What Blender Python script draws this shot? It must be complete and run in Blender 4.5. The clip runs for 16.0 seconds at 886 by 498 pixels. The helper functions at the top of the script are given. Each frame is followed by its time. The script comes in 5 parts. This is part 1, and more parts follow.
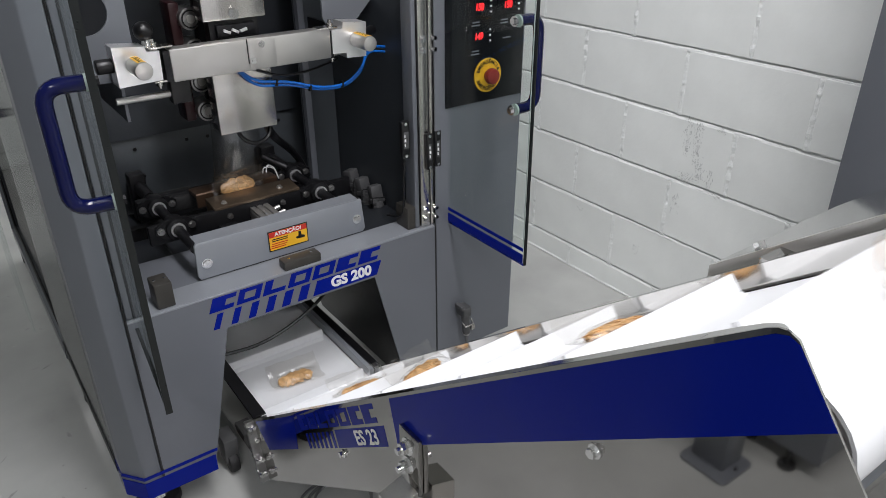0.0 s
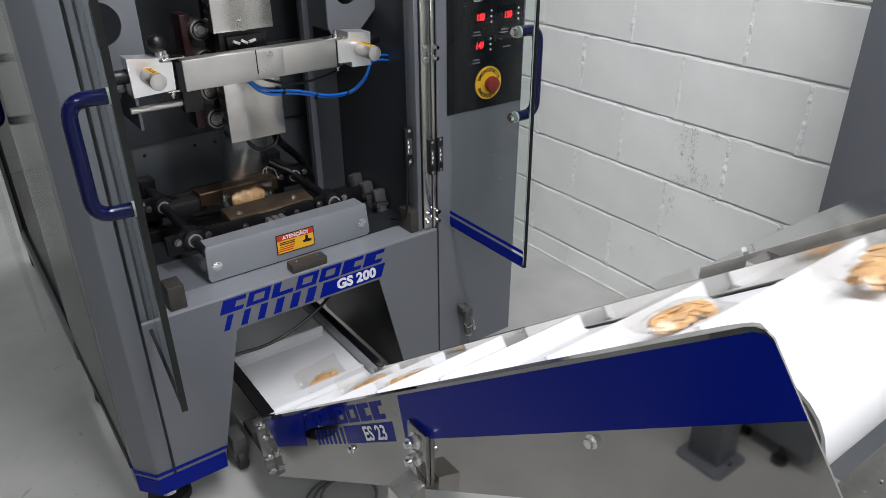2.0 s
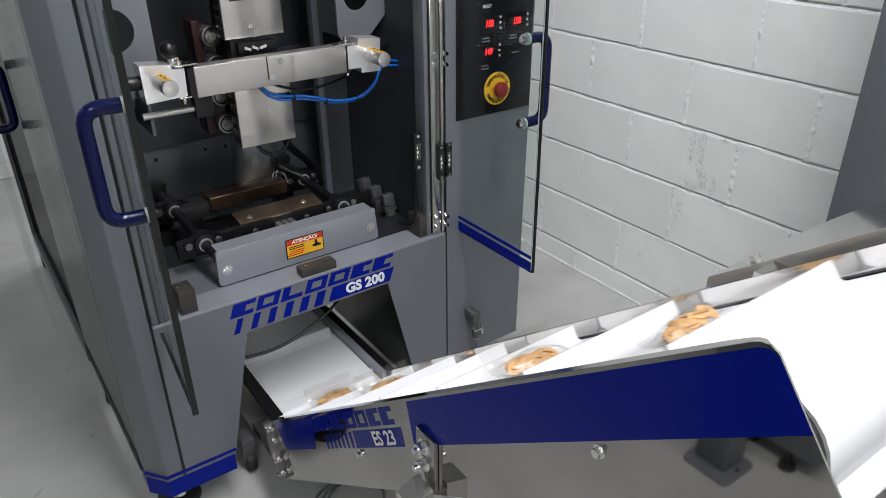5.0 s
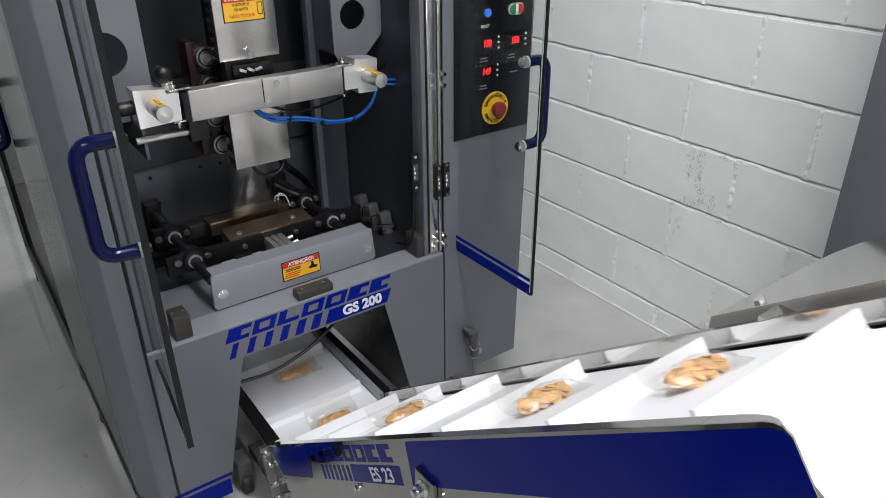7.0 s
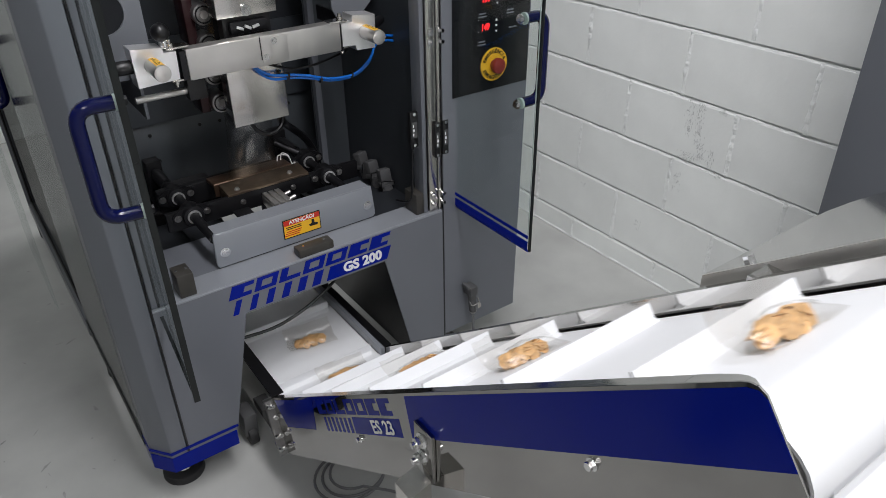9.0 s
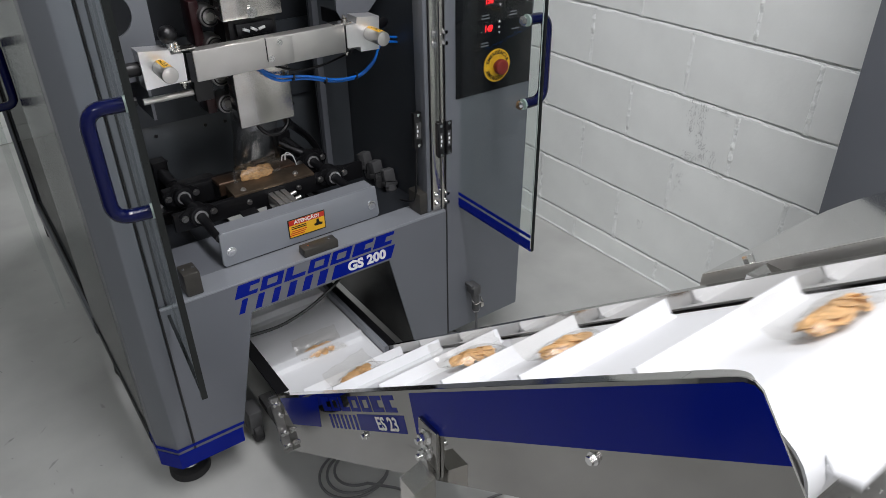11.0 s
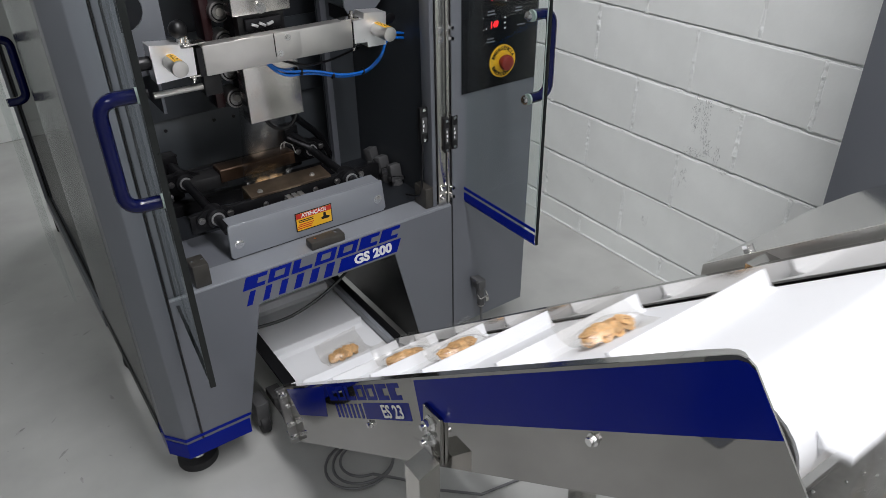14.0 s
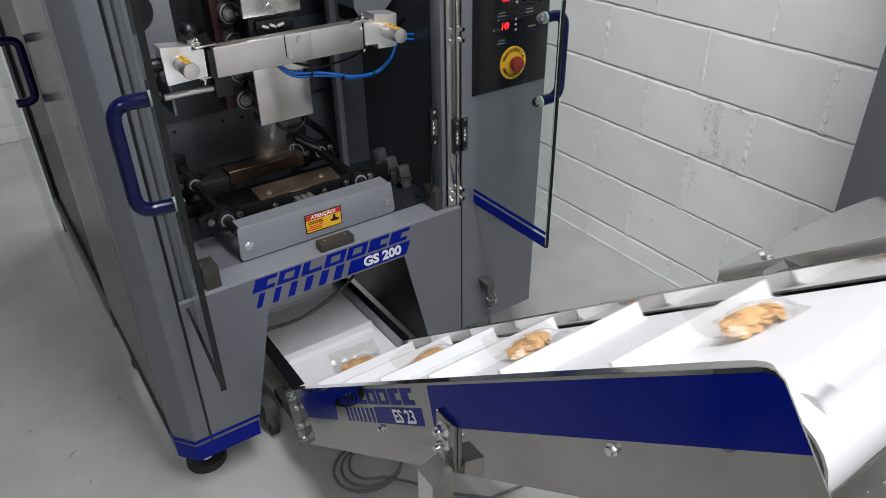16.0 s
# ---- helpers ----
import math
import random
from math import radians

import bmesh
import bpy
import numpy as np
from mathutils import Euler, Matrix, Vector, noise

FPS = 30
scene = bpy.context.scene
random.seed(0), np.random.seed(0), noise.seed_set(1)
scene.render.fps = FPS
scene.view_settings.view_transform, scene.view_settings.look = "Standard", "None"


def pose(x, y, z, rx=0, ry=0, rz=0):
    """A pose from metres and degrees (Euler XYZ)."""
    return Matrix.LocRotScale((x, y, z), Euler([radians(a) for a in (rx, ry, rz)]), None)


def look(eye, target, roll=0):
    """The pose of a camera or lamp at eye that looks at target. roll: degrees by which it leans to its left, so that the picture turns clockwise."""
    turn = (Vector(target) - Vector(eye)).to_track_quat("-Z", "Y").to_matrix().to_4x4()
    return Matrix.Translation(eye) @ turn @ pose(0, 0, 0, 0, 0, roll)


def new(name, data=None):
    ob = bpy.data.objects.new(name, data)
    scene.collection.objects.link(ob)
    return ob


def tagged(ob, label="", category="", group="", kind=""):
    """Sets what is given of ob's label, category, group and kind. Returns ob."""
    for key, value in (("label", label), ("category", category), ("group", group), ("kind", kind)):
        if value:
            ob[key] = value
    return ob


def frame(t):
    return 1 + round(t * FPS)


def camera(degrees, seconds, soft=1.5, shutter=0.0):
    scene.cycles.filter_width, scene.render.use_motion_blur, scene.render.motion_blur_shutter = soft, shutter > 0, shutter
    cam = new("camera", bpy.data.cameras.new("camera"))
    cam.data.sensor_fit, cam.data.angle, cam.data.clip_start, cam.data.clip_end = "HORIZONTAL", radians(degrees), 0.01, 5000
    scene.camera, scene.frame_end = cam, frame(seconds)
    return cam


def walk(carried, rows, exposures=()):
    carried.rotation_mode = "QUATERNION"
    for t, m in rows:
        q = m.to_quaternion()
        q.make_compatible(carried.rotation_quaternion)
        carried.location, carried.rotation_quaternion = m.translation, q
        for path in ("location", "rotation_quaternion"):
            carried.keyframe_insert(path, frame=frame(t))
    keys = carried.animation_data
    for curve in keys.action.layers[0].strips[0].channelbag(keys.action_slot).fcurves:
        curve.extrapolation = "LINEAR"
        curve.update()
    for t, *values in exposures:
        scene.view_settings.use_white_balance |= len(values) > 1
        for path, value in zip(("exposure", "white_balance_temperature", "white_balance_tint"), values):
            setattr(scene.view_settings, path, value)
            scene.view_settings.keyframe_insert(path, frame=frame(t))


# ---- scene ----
cam = camera(63.4, 16.0, soft=0.55, shutter=0.5)
PATH = [
    (0, (0.296, -0.028, 1.341), (1.33, 1.409, 0.412), -0.4),
    (0.5, (0.284, -0.027, 1.343), (1.327, 1.404, 0.413), -0.4),
    (1, (0.277, -0.028, 1.346), (1.322, 1.402, 0.417), -0.5),
    (1.5, (0.27, -0.042, 1.359), (1.312, 1.391, 0.432), -0.5),
    (2, (0.263, -0.058, 1.37), (1.301, 1.378, 0.442), -0.5),
    (2.5, (0.251, -0.06, 1.375), (1.284, 1.38, 0.448), -0.5),
    (3, (0.243, -0.055, 1.373), (1.272, 1.387, 0.445), -0.5),
    (5.5, (0.262, -0.06, 1.393), (1.283, 1.389, 0.467), -0.6),
    (6, (0.265, -0.047, 1.406), (1.291, 1.398, 0.479), -0.5),
    (6.5, (0.278, -0.025, 1.409), (1.306, 1.418, 0.481), -0.5),
    (7, (0.279, -0.025, 1.424), (1.309, 1.416, 0.495), -0.5),
    (7.5, (0.276, -0.035, 1.435), (1.307, 1.406, 0.507), -0.6),
    (8, (0.275, -0.04, 1.44), (1.305, 1.401, 0.512), -0.6),
    (8.5, (0.272, -0.045, 1.446), (1.282, 1.373, 0.463), -0.7),
    (9, (0.278, -0.038, 1.443), (1.265, 1.354, 0.399), -0.8),
    (11.5, (0.265, -0.05, 1.453), (1.243, 1.347, 0.408), -0.9),
    (12, (0.264, -0.05, 1.452), (1.239, 1.35, 0.407), -0.9),
    (12.5, (0.264, -0.052, 1.451), (1.238, 1.348, 0.407), -0.9),
    (13, (0.261, -0.058, 1.454), (1.232, 1.344, 0.408), -0.9),
    (13.5, (0.259, -0.071, 1.454), (1.228, 1.332, 0.409), -0.9),
    (14, (0.256, -0.069, 1.449), (1.222, 1.336, 0.403), -1.0),
    (14.5, (0.255, -0.063, 1.452), (1.219, 1.343, 0.405), -1.0),
    (15, (0.251, -0.056, 1.454), (1.212, 1.352, 0.408), -1.0),
    (15.5, (0.246, -0.046, 1.453), (1.205, 1.362, 0.406), -1.0),
    (16, (0.249, -0.052, 1.453), (1.206, 1.357, 0.405), -1.0),
]
walk(cam, [(t, look(eye, target, roll)) for t, eye, target, roll in PATH],
     [(0, 0.07), (3, 0.07), (6.5, 0.06), (8, 0.02), (9, -0.08), (14, -0.08), (16, -0.03)])

# ---- world and light ----
world = bpy.data.worlds.new("room_air")
scene.world = world
world.use_nodes = True
world.node_tree.nodes["Background"].inputs[0].default_value = (0.8, 0.86, 0.9, 1)
world.node_tree.nodes["Background"].inputs[1].default_value = 0.02


def ceiling_lamp(x, y, sx, sy, watts):
    lamp = bpy.data.lights.new("ceiling_tube_light", "AREA")
    lamp.shape, lamp.size, lamp.size_y, lamp.energy = "RECTANGLE", sx, sy, watts
    lamp.color = (1.0, 0.985, 1.02)
    ob = new("ceiling_tube_light", lamp)
    ob.matrix_world = pose(x, y, 3.12)
    return ob


ceiling_lamp(0.85, -0.2, 0.3, 2.4, 72)
ceiling_lamp(-0.7, -1.9, 0.25, 2.4, 44)
ceiling_lamp(1.0, 3.1, 0.25, 1.2, 26)
ceiling_lamp(-2.0, 2.6, 0.25, 2.4, 6)

# ---- materials ----


def material(name, color, rough=0.5, metal=0.0, vary=0.06, scale=8.0, bump=0.0, bump_scale=120.0, spec=0.5, coat=0.0, random_hue=0.0):
    """A painted, metal or plastic surface with two scales of variation."""
    m = bpy.data.materials.new(name)
    m.use_nodes = True
    t, b = m.node_tree, m.node_tree.nodes["Principled BSDF"]
    b.inputs["Roughness"].default_value, b.inputs["Metallic"].default_value = rough, metal
    b.inputs["Specular IOR Level"].default_value, b.inputs["Coat Weight"].default_value = spec, coat
    where = t.nodes.new("ShaderNodeTexCoord")
    big, fine = t.nodes.new("ShaderNodeTexNoise"), t.nodes.new("ShaderNodeTexNoise")
    big.inputs["Scale"].default_value, big.inputs["Detail"].default_value = scale, 6
    fine.inputs["Scale"].default_value, fine.inputs["Detail"].default_value = bump_scale, 4
    t.links.new(where.outputs["Object"], big.inputs["Vector"])
    t.links.new(where.outputs["Object"], fine.inputs["Vector"])
    ramp = t.nodes.new("ShaderNodeMapRange")
    ramp.inputs[1].default_value, ramp.inputs[2].default_value = 0.3, 0.7
    ramp.inputs[3].default_value, ramp.inputs[4].default_value = 1 - vary, 1 + vary
    t.links.new(big.outputs[0], ramp.inputs[0])
    hsv = t.nodes.new("ShaderNodeHueSaturation")
    hsv.inputs["Color"].default_value = (*color, 1)
    t.links.new(ramp.outputs[0], hsv.inputs["Value"])
    if random_hue:
        info = t.nodes.new("ShaderNodeObjectInfo")
        span = t.nodes.new("ShaderNodeMapRange")
        span.inputs[3].default_value, span.inputs[4].default_value = 1 - random_hue, 1 + random_hue
        t.links.new(info.outputs["Random"], span.inputs[0])
        both = t.nodes.new("ShaderNodeMath")
        both.operation = "MULTIPLY"
        t.links.new(span.outputs[0], both.inputs[0])
        t.links.new(ramp.outputs[0], both.inputs[1])
        t.links.new(both.outputs[0], hsv.inputs["Value"])
    t.links.new(hsv.outputs[0], b.inputs["Base Color"])
    gloss = t.nodes.new("ShaderNodeMapRange")
    gloss.inputs[3].default_value, gloss.inputs[4].default_value = max(0.02, rough * 0.8), min(1, rough * 1.2)
    t.links.new(fine.outputs[0], gloss.inputs[0])
    t.links.new(gloss.outputs[0], b.inputs["Roughness"])
    if bump:
        bp = t.nodes.new("ShaderNodeBump")
        bp.inputs["Strength"].default_value, bp.inputs["Distance"].default_value = bump, 0.004
        t.links.new(fine.outputs[0], bp.inputs["Height"])
        t.links.new(bp.outputs[0], b.inputs["Normal"])
    return m


def brushed(name, color, rough, stretch=(4, 300, 300), bump=0.05):
    """Brushed or drawn metal: noise stretched along one axis in the roughness and relief."""
    m = material(name, color, rough, 1.0, 0.05, 5.0)
    t, b = m.node_tree, m.node_tree.nodes["Principled BSDF"]
    where, mp, nz = t.nodes.new("ShaderNodeTexCoord"), t.nodes.new("ShaderNodeMapping"), t.nodes.new("ShaderNodeTexNoise")
    mp.inputs["Scale"].default_value = stretch
    nz.inputs["Scale"].default_value = 1.0
    t.links.new(where.outputs["Object"], mp.inputs[0])
    t.links.new(mp.outputs[0], nz.inputs["Vector"])
    bp = t.nodes.new("ShaderNodeBump")
    bp.inputs["Strength"].default_value, bp.inputs["Distance"].default_value = bump, 0.001
    t.links.new(nz.outputs[0], bp.inputs["Height"])
    t.links.new(bp.outputs[0], b.inputs["Normal"])
    return m


def clear(name, tint, gloss_rough, see, gloss=0.12):
    """Thin clear sheet: mostly see-through, with a glossy skin that grows at grazing angles."""
    m = bpy.data.materials.new(name)
    m.use_nodes = True
    t = m.node_tree
    t.nodes.clear()
    out, mix = t.nodes.new("ShaderNodeOutputMaterial"), t.nodes.new("ShaderNodeMixShader")
    tr, gl, fr, add = t.nodes.new("ShaderNodeBsdfTransparent"), t.nodes.new("ShaderNodeBsdfGlossy"), t.nodes.new("ShaderNodeLayerWeight"), t.nodes.new("ShaderNodeMath")
    tr.inputs[0].default_value = (*[c * see for c in tint], 1)
    gl.inputs["Roughness"].default_value = gloss_rough
    bend = t.nodes.new("ShaderNodeMath")
    bend.operation, bend.inputs[1].default_value = "POWER", 5.0
    t.links.new(fr.outputs["Facing"], bend.inputs[0])
    add.operation, add.inputs[1].default_value, add.inputs[2].default_value, add.use_clamp = "MULTIPLY_ADD", 0.35, gloss, True
    t.links.new(bend.outputs[0], add.inputs[0])
    t.links.new(add.outputs[0], mix.inputs[0])
    t.links.new(tr.outputs[0], mix.inputs[1])
    t.links.new(gl.outputs[0], mix.inputs[2])
    t.links.new(mix.outputs[0], out.inputs[0])
    return m


def glowing(name, color, strength):
    m = bpy.data.materials.new(name)
    m.use_nodes = True
    b = m.node_tree.nodes["Principled BSDF"]
    b.inputs["Base Color"].default_value = (*color, 1)
    b.inputs["Emission Color"].default_value = (*color, 1)
    b.inputs["Emission Strength"].default_value = strength
    return m


GREY = material("grey_machine_paint", (0.16, 0.17, 0.192), 0.36, 0.15, 0.05, 3.0, 0.04, 400)
PALE = material("pale_grey_paint", (0.27, 0.286, 0.312), 0.33, 0.2, 0.04, 3.0, 0.03, 400)
GLOSSY = material("shaded_glossy_grey_side", (0.05, 0.054, 0.058), 0.16, 0.0, 0.05, 3.0, spec=0.16)
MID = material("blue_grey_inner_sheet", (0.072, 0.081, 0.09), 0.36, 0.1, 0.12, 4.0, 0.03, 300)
GUN = material("worn_roller_steel", (0.3, 0.295, 0.29), 0.3, 0.9, 0.15, 30.0, 0.05, 300)
DARK = material("shade_dark_grey_panel", (0.024, 0.027, 0.032), 0.42, 0.1, 0.08, 3.0, 0.03, 300)
NAVY = material("navy_blue_vinyl", (0.003, 0.012, 0.23), 0.12, 0.0, 0.04, 3.0, spec=0.1)
HANDLE = material("navy_blue_plastic", (0.002, 0.004, 0.045), 0.14, 0.0, 0.05, 6.0, spec=0.3)
STEEL = brushed("brushed_stainless", (0.62, 0.6, 0.57), 0.22, (300, 8, 8))
# steel tone lowered in place of the shadowed floor mirrored in the plate
SIDE = brushed("dimmed_stainless_side", (0.37, 0.362, 0.35), 0.035, (200, 4, 4), 0.003)
SATIN = material("satin_steel", (0.6, 0.585, 0.56), 0.34, 0.85, 0.06, 9.0, 0.04, 400)
MIRROR = brushed("polished_stainless", (0.66, 0.65, 0.63), 0.1, (200, 4, 4), 0.02)
ALU = material("cast_aluminium", (0.78, 0.78, 0.78), 0.3, 0.75, 0.04, 6.0, 0.04, 300)
CHROME = material("chrome", (0.75, 0.75, 0.75), 0.12, 1.0, 0.03, 6.0)
BLACK = material("black_plastic", (0.006, 0.006, 0.007), 0.35, 0.0, 0.1, 10.0)
IRON = material("blackened_steel", (0.015, 0.015, 0.017), 0.42, 0.5, 0.2, 12.0, 0.1, 200)
RUBBER = material("black_rubber", (0.015, 0.015, 0.016), 0.6, 0.0, 0.15, 10.0, 0.05, 200)
BRONZE = material("stained_jaw_steel", (0.2, 0.15, 0.105), 0.32, 0.8, 0.25, 25.0, 0.06, 150)
COPPER = material("heat_stained_copper", (0.1, 0.06, 0.038), 0.38, 0.6, 0.25, 25.0, 0.06, 150)
OLIVE = material("grey_brown_catch", (0.045, 0.042, 0.037), 0.45, 0.1, 0.08, 20.0)
BELT = material("white_belt", (0.75, 0.76, 0.775), 0.5, 0.0, 0.02, 6.0, 0.03, 500)
BLOCKS = material("white_painted_block", (0.84, 0.862, 0.842), 0.5, 0.0, 0.05, 5.0, 0.16, 70, random_hue=0.03)
MORTAR = material("white_painted_joint", (0.85, 0.872, 0.855), 0.6, 0.0, 0.06, 20.0, 0.7, 140)
PLASTER = material("white_plaster", (0.62, 0.63, 0.62), 0.6, 0.0, 0.05, 2.0, 0.1, 60)
FLOOR = material("grey_epoxy_floor", (0.42, 0.425, 0.41), 0.24, 0.0, 0.12, 3.4, 0.03, 30)
YELLOW = material("yellow_sticker", (0.85, 0.48, 0.03), 0.3, 0.0, 0.03, 20.0)
RED = material("red_sticker", (0.55, 0.03, 0.02), 0.3, 0.0, 0.05, 20.0)
BUTTON = material("red_button_plastic", (0.22, 0.025, 0.02), 0.35, 0.0, 0.05, 20.0)
MAROON = material("dark_red_block", (0.022, 0.005, 0.006), 0.4, 0.1, 0.1, 20.0)
WHITE = material("white_vinyl", (0.8, 0.8, 0.8), 0.3, 0.0, 0.02, 20.0)
GREEN = material("green_button_plastic", (0.02, 0.22, 0.06), 0.3, 0.0, 0.05, 20.0)
BLUEHOSE = material("blue_air_hose", (0.008, 0.15, 0.6), 0.25, 0.0, 0.05, 20.0)
RUB = material("grey_rub_mark", (0.58, 0.595, 0.585), 0.7, 0.0, 0.3, 60.0)
SMEAR = material("floor_smear", (0.3, 0.3, 0.29), 0.35, 0.0, 0.3, 40.0)
TAPE = material("dark_print", (0.07, 0.07, 0.072), 0.5, 0.0, 0.3, 60.0)
PLUG = material("dark_grey_connector", (0.085, 0.086, 0.088), 0.45, 0.0, 0.1, 20.0)
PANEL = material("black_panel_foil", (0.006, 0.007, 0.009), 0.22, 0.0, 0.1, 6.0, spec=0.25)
PLATE = material("grey_inner_frame_paint", (0.205, 0.217, 0.24), 0.36, 0.15, 0.05, 3.0, 0.04, 400)
DEEP_GREY = material("shade_dark_inner_wall", (0.04, 0.046, 0.053), 0.38, 0.1, 0.1, 4.0, 0.03, 300)
PALE_GREEN = material("pale_green_edge_glint_and_collar", (0.42, 0.5, 0.47), 0.25, 0.0, 0.1, 20.0)
LEAD = material("grey_cable_sheath", (0.13, 0.132, 0.135), 0.5, 0.0, 0.1, 20.0)
LED = glowing("red_led", (1.0, 0.015, 0.02), 1.8)
BLUELED = glowing("blue_led", (0.03, 0.16, 0.75), 0.35)
GLASS = clear("clear_door_glass", (0.97, 0.995, 0.985), 0.02, 0.985, 0.025)
DIM = clear("smoky_side_glass", (0.93, 1.0, 0.95), 0.02, 0.24, 0.02)
EDGE = material("dark_glass_edge", (0.004, 0.006, 0.006), 0.3, 0.0, 0.05, 20.0)
FILM = clear("clear_packaging_film", (0.97, 0.965, 0.955), 0.27, 0.985, 0.055)
TUBE = clear("clear_film_web", (0.97, 0.96, 0.95), 0.12, 0.97, 0.1)
CHIP = material("toasted_snack_chip", (0.67, 0.41, 0.185), 0.6, 0.0, 0.2, 90.0, 0.25, 300, random_hue=0.2)

# ---- mesh helpers ----


def box(bm, x0, x1, y0, y1, z0, z1, bevel=0.0, seg=2):
    vs = [bm.verts.new((x, y, z)) for x in (x0, x1) for y in (y0, y1) for z in (z0, z1)]
    quads = ((0, 1, 3, 2), (4, 6, 7, 5), (0, 4, 5, 1), (2, 3, 7, 6), (0, 2, 6, 4), (1, 5, 7, 3))
    fs = [bm.faces.new([vs[i] for i in q]) for q in quads]
    if bevel:
        edges = list({e for f in fs for e in f.edges})
        bmesh.ops.bevel(bm, geom=edges, offset=bevel, segments=seg, profile=0.5, affect="EDGES")
    return bm


def prism(bm, pts, axis, a0, a1, bevel=0.0):
    """A polygon in the plane across the axis (its points in the order of the other two axes), drawn out from a0 to a1."""
    def at(p, a):
        q = list(p)
        q.insert("xyz".index(axis), a)
        return q
    lo, hi = [bm.verts.new(at(p, a0)) for p in pts], [bm.verts.new(at(p, a1)) for p in pts]
    n = len(pts)
    fs = [bm.faces.new(lo), bm.faces.new(hi[::-1])]
    fs += [bm.faces.new((lo[i], hi[i], hi[(i + 1) % n], lo[(i + 1) % n])) for i in range(n)]
    if bevel:
        bmesh.ops.bevel(bm, geom=list({e for f in fs for e in f.edges}), offset=bevel, segments=2, profile=0.5, affect="EDGES")
    return bm


def cyl(bm, p0, p1, r, seg=20, r2=None, bevel=0.0):
    p0, p1 = Vector(p0), Vector(p1)
    d = p1 - p0
    m = Matrix.Translation((p0 + p1) / 2) @ d.to_track_quat("Z", "Y").to_matrix().to_4x4()
    made = bmesh.ops.create_cone(bm, cap_ends=True, segments=seg, radius1=r, radius2=r if r2 is None else r2, depth=d.length, matrix=m)
    if bevel:
        rim = [e for v in made["verts"] for e in v.link_edges if len(e.link_faces) == 2 and any(len(f.verts) > 4 for f in e.link_faces)]
        bmesh.ops.bevel(bm, geom=list(set(rim)), offset=bevel, segments=2, profile=0.5, affect="EDGES")
    return bm


def rounded(pts, r, steps=5):
    """A polyline with its inner corners rounded to the radius r."""
    pts = [Vector(p) for p in pts]
    out = [pts[0]]
    for a, b, c in zip(pts, pts[1:], pts[2:]):
        u, w = (a - b).normalized(), (c - b).normalized()
        k = min(r, (a - b).length * 0.49, (c - b).length * 0.49)
        for i in range(steps + 1):
            f = i / steps
            out.append((b + u * k) * (1 - f) ** 2 + b * 2 * f * (1 - f) + (b + w * k) * f ** 2)
    return out + [pts[-1]]


def sweep(bm, pts, r, seg=12):
    """A round bar along a polyline."""
    pts = [Vector(p) for p in pts]
    up, rings = Vector((0.13, 0.31, 0.94)), []
    for i, p in enumerate(pts):
        d = (pts[min(i + 1, len(pts) - 1)] - pts[max(i - 1, 0)]).normalized()
        s = d.cross(up).normalized()
        up = s.cross(d).normalized()
        rings.append([bm.verts.new(p + (s * math.cos(2 * math.pi * k / seg) + up * math.sin(2 * math.pi * k / seg)) * r) for k in range(seg)])
    for a, b in zip(rings, rings[1:]):
        for k in range(seg):
            bm.faces.new((a[k], a[(k + 1) % seg], b[(k + 1) % seg], b[k]))
    bm.faces.new(rings[0][::-1]), bm.faces.new(rings[-1])
    return bm


def ball(bm, c, r, seg=16):
    bmesh.ops.create_uvsphere(bm, u_segments=seg, v_segments=seg // 2, radius=r, matrix=Matrix.Translation(c))
    return bm


def ring(bm, c, axis, r_in, r_out, depth, seg=24):
    """A flat ring with its hole along the axis."""
    q = Vector(axis).to_track_quat("Z", "Y").to_matrix().to_4x4()
    rows = []
    for r, h in ((r_in, -depth / 2), (r_out, -depth / 2), (r_out, depth / 2), (r_in, depth / 2)):
        rows.append([bm.verts.new(Vector(c) + (q @ Vector((r * math.cos(2 * math.pi * k / seg), r * math.sin(2 * math.pi * k / seg), h)))) for k in range(seg)])
    for a, b in zip(rows, rows[1:] + rows[:1]):
        for k in range(seg):
            bm.faces.new((a[k], b[k], b[(k + 1) % seg], a[(k + 1) % seg]))
    return bm


BASE = {}


def finish(bm, smooth=True):
    bmesh.ops.recalc_face_normals(bm, faces=bm.faces)
    me = bpy.data.meshes.new("mesh")
    bm.to_mesh(me)
    bm.free()
    if smooth:
        for p in me.polygons:
            p.use_smooth = True
        me.set_sharp_from_angle(angle=radians(35))
    return me


def thing(name, base, label, category, group="", kind=""):
    ob = new(name)
    ob.empty_display_size = 0.05
    ob.location = base
    BASE[ob.name] = Vector(base)
    return tagged(ob, label, category, group, kind)


def part(name, bm, mat, parent, label="", origin=None):
    """One mesh under a thing or a part; bm is given in the room's coordinates. origin: where the part's own origin lies, for parts that move."""
    at = Vector(origin) if origin is not None else BASE[parent.name]
    bmesh.ops.translate(bm, verts=bm.verts, vec=-at)
    me = finish(bm)
    me.materials.append(mat)
    ob = new(name, me)
    ob.parent = parent
    ob.location = at - BASE[parent.name]
    BASE[ob.name] = at
    if label:
        ob["label"] = label
    return ob


def solo(name, bm, mat, base, label, category, group="", kind=""):
    """A thing that is one mesh."""
    bmesh.ops.translate(bm, verts=bm.verts, vec=-Vector(base))
    me = finish(bm)
    me.materials.append(mat)
    ob = new(name, me)
    ob.location = base
    BASE[ob.name] = Vector(base)
    return tagged(ob, label, category, group, kind)


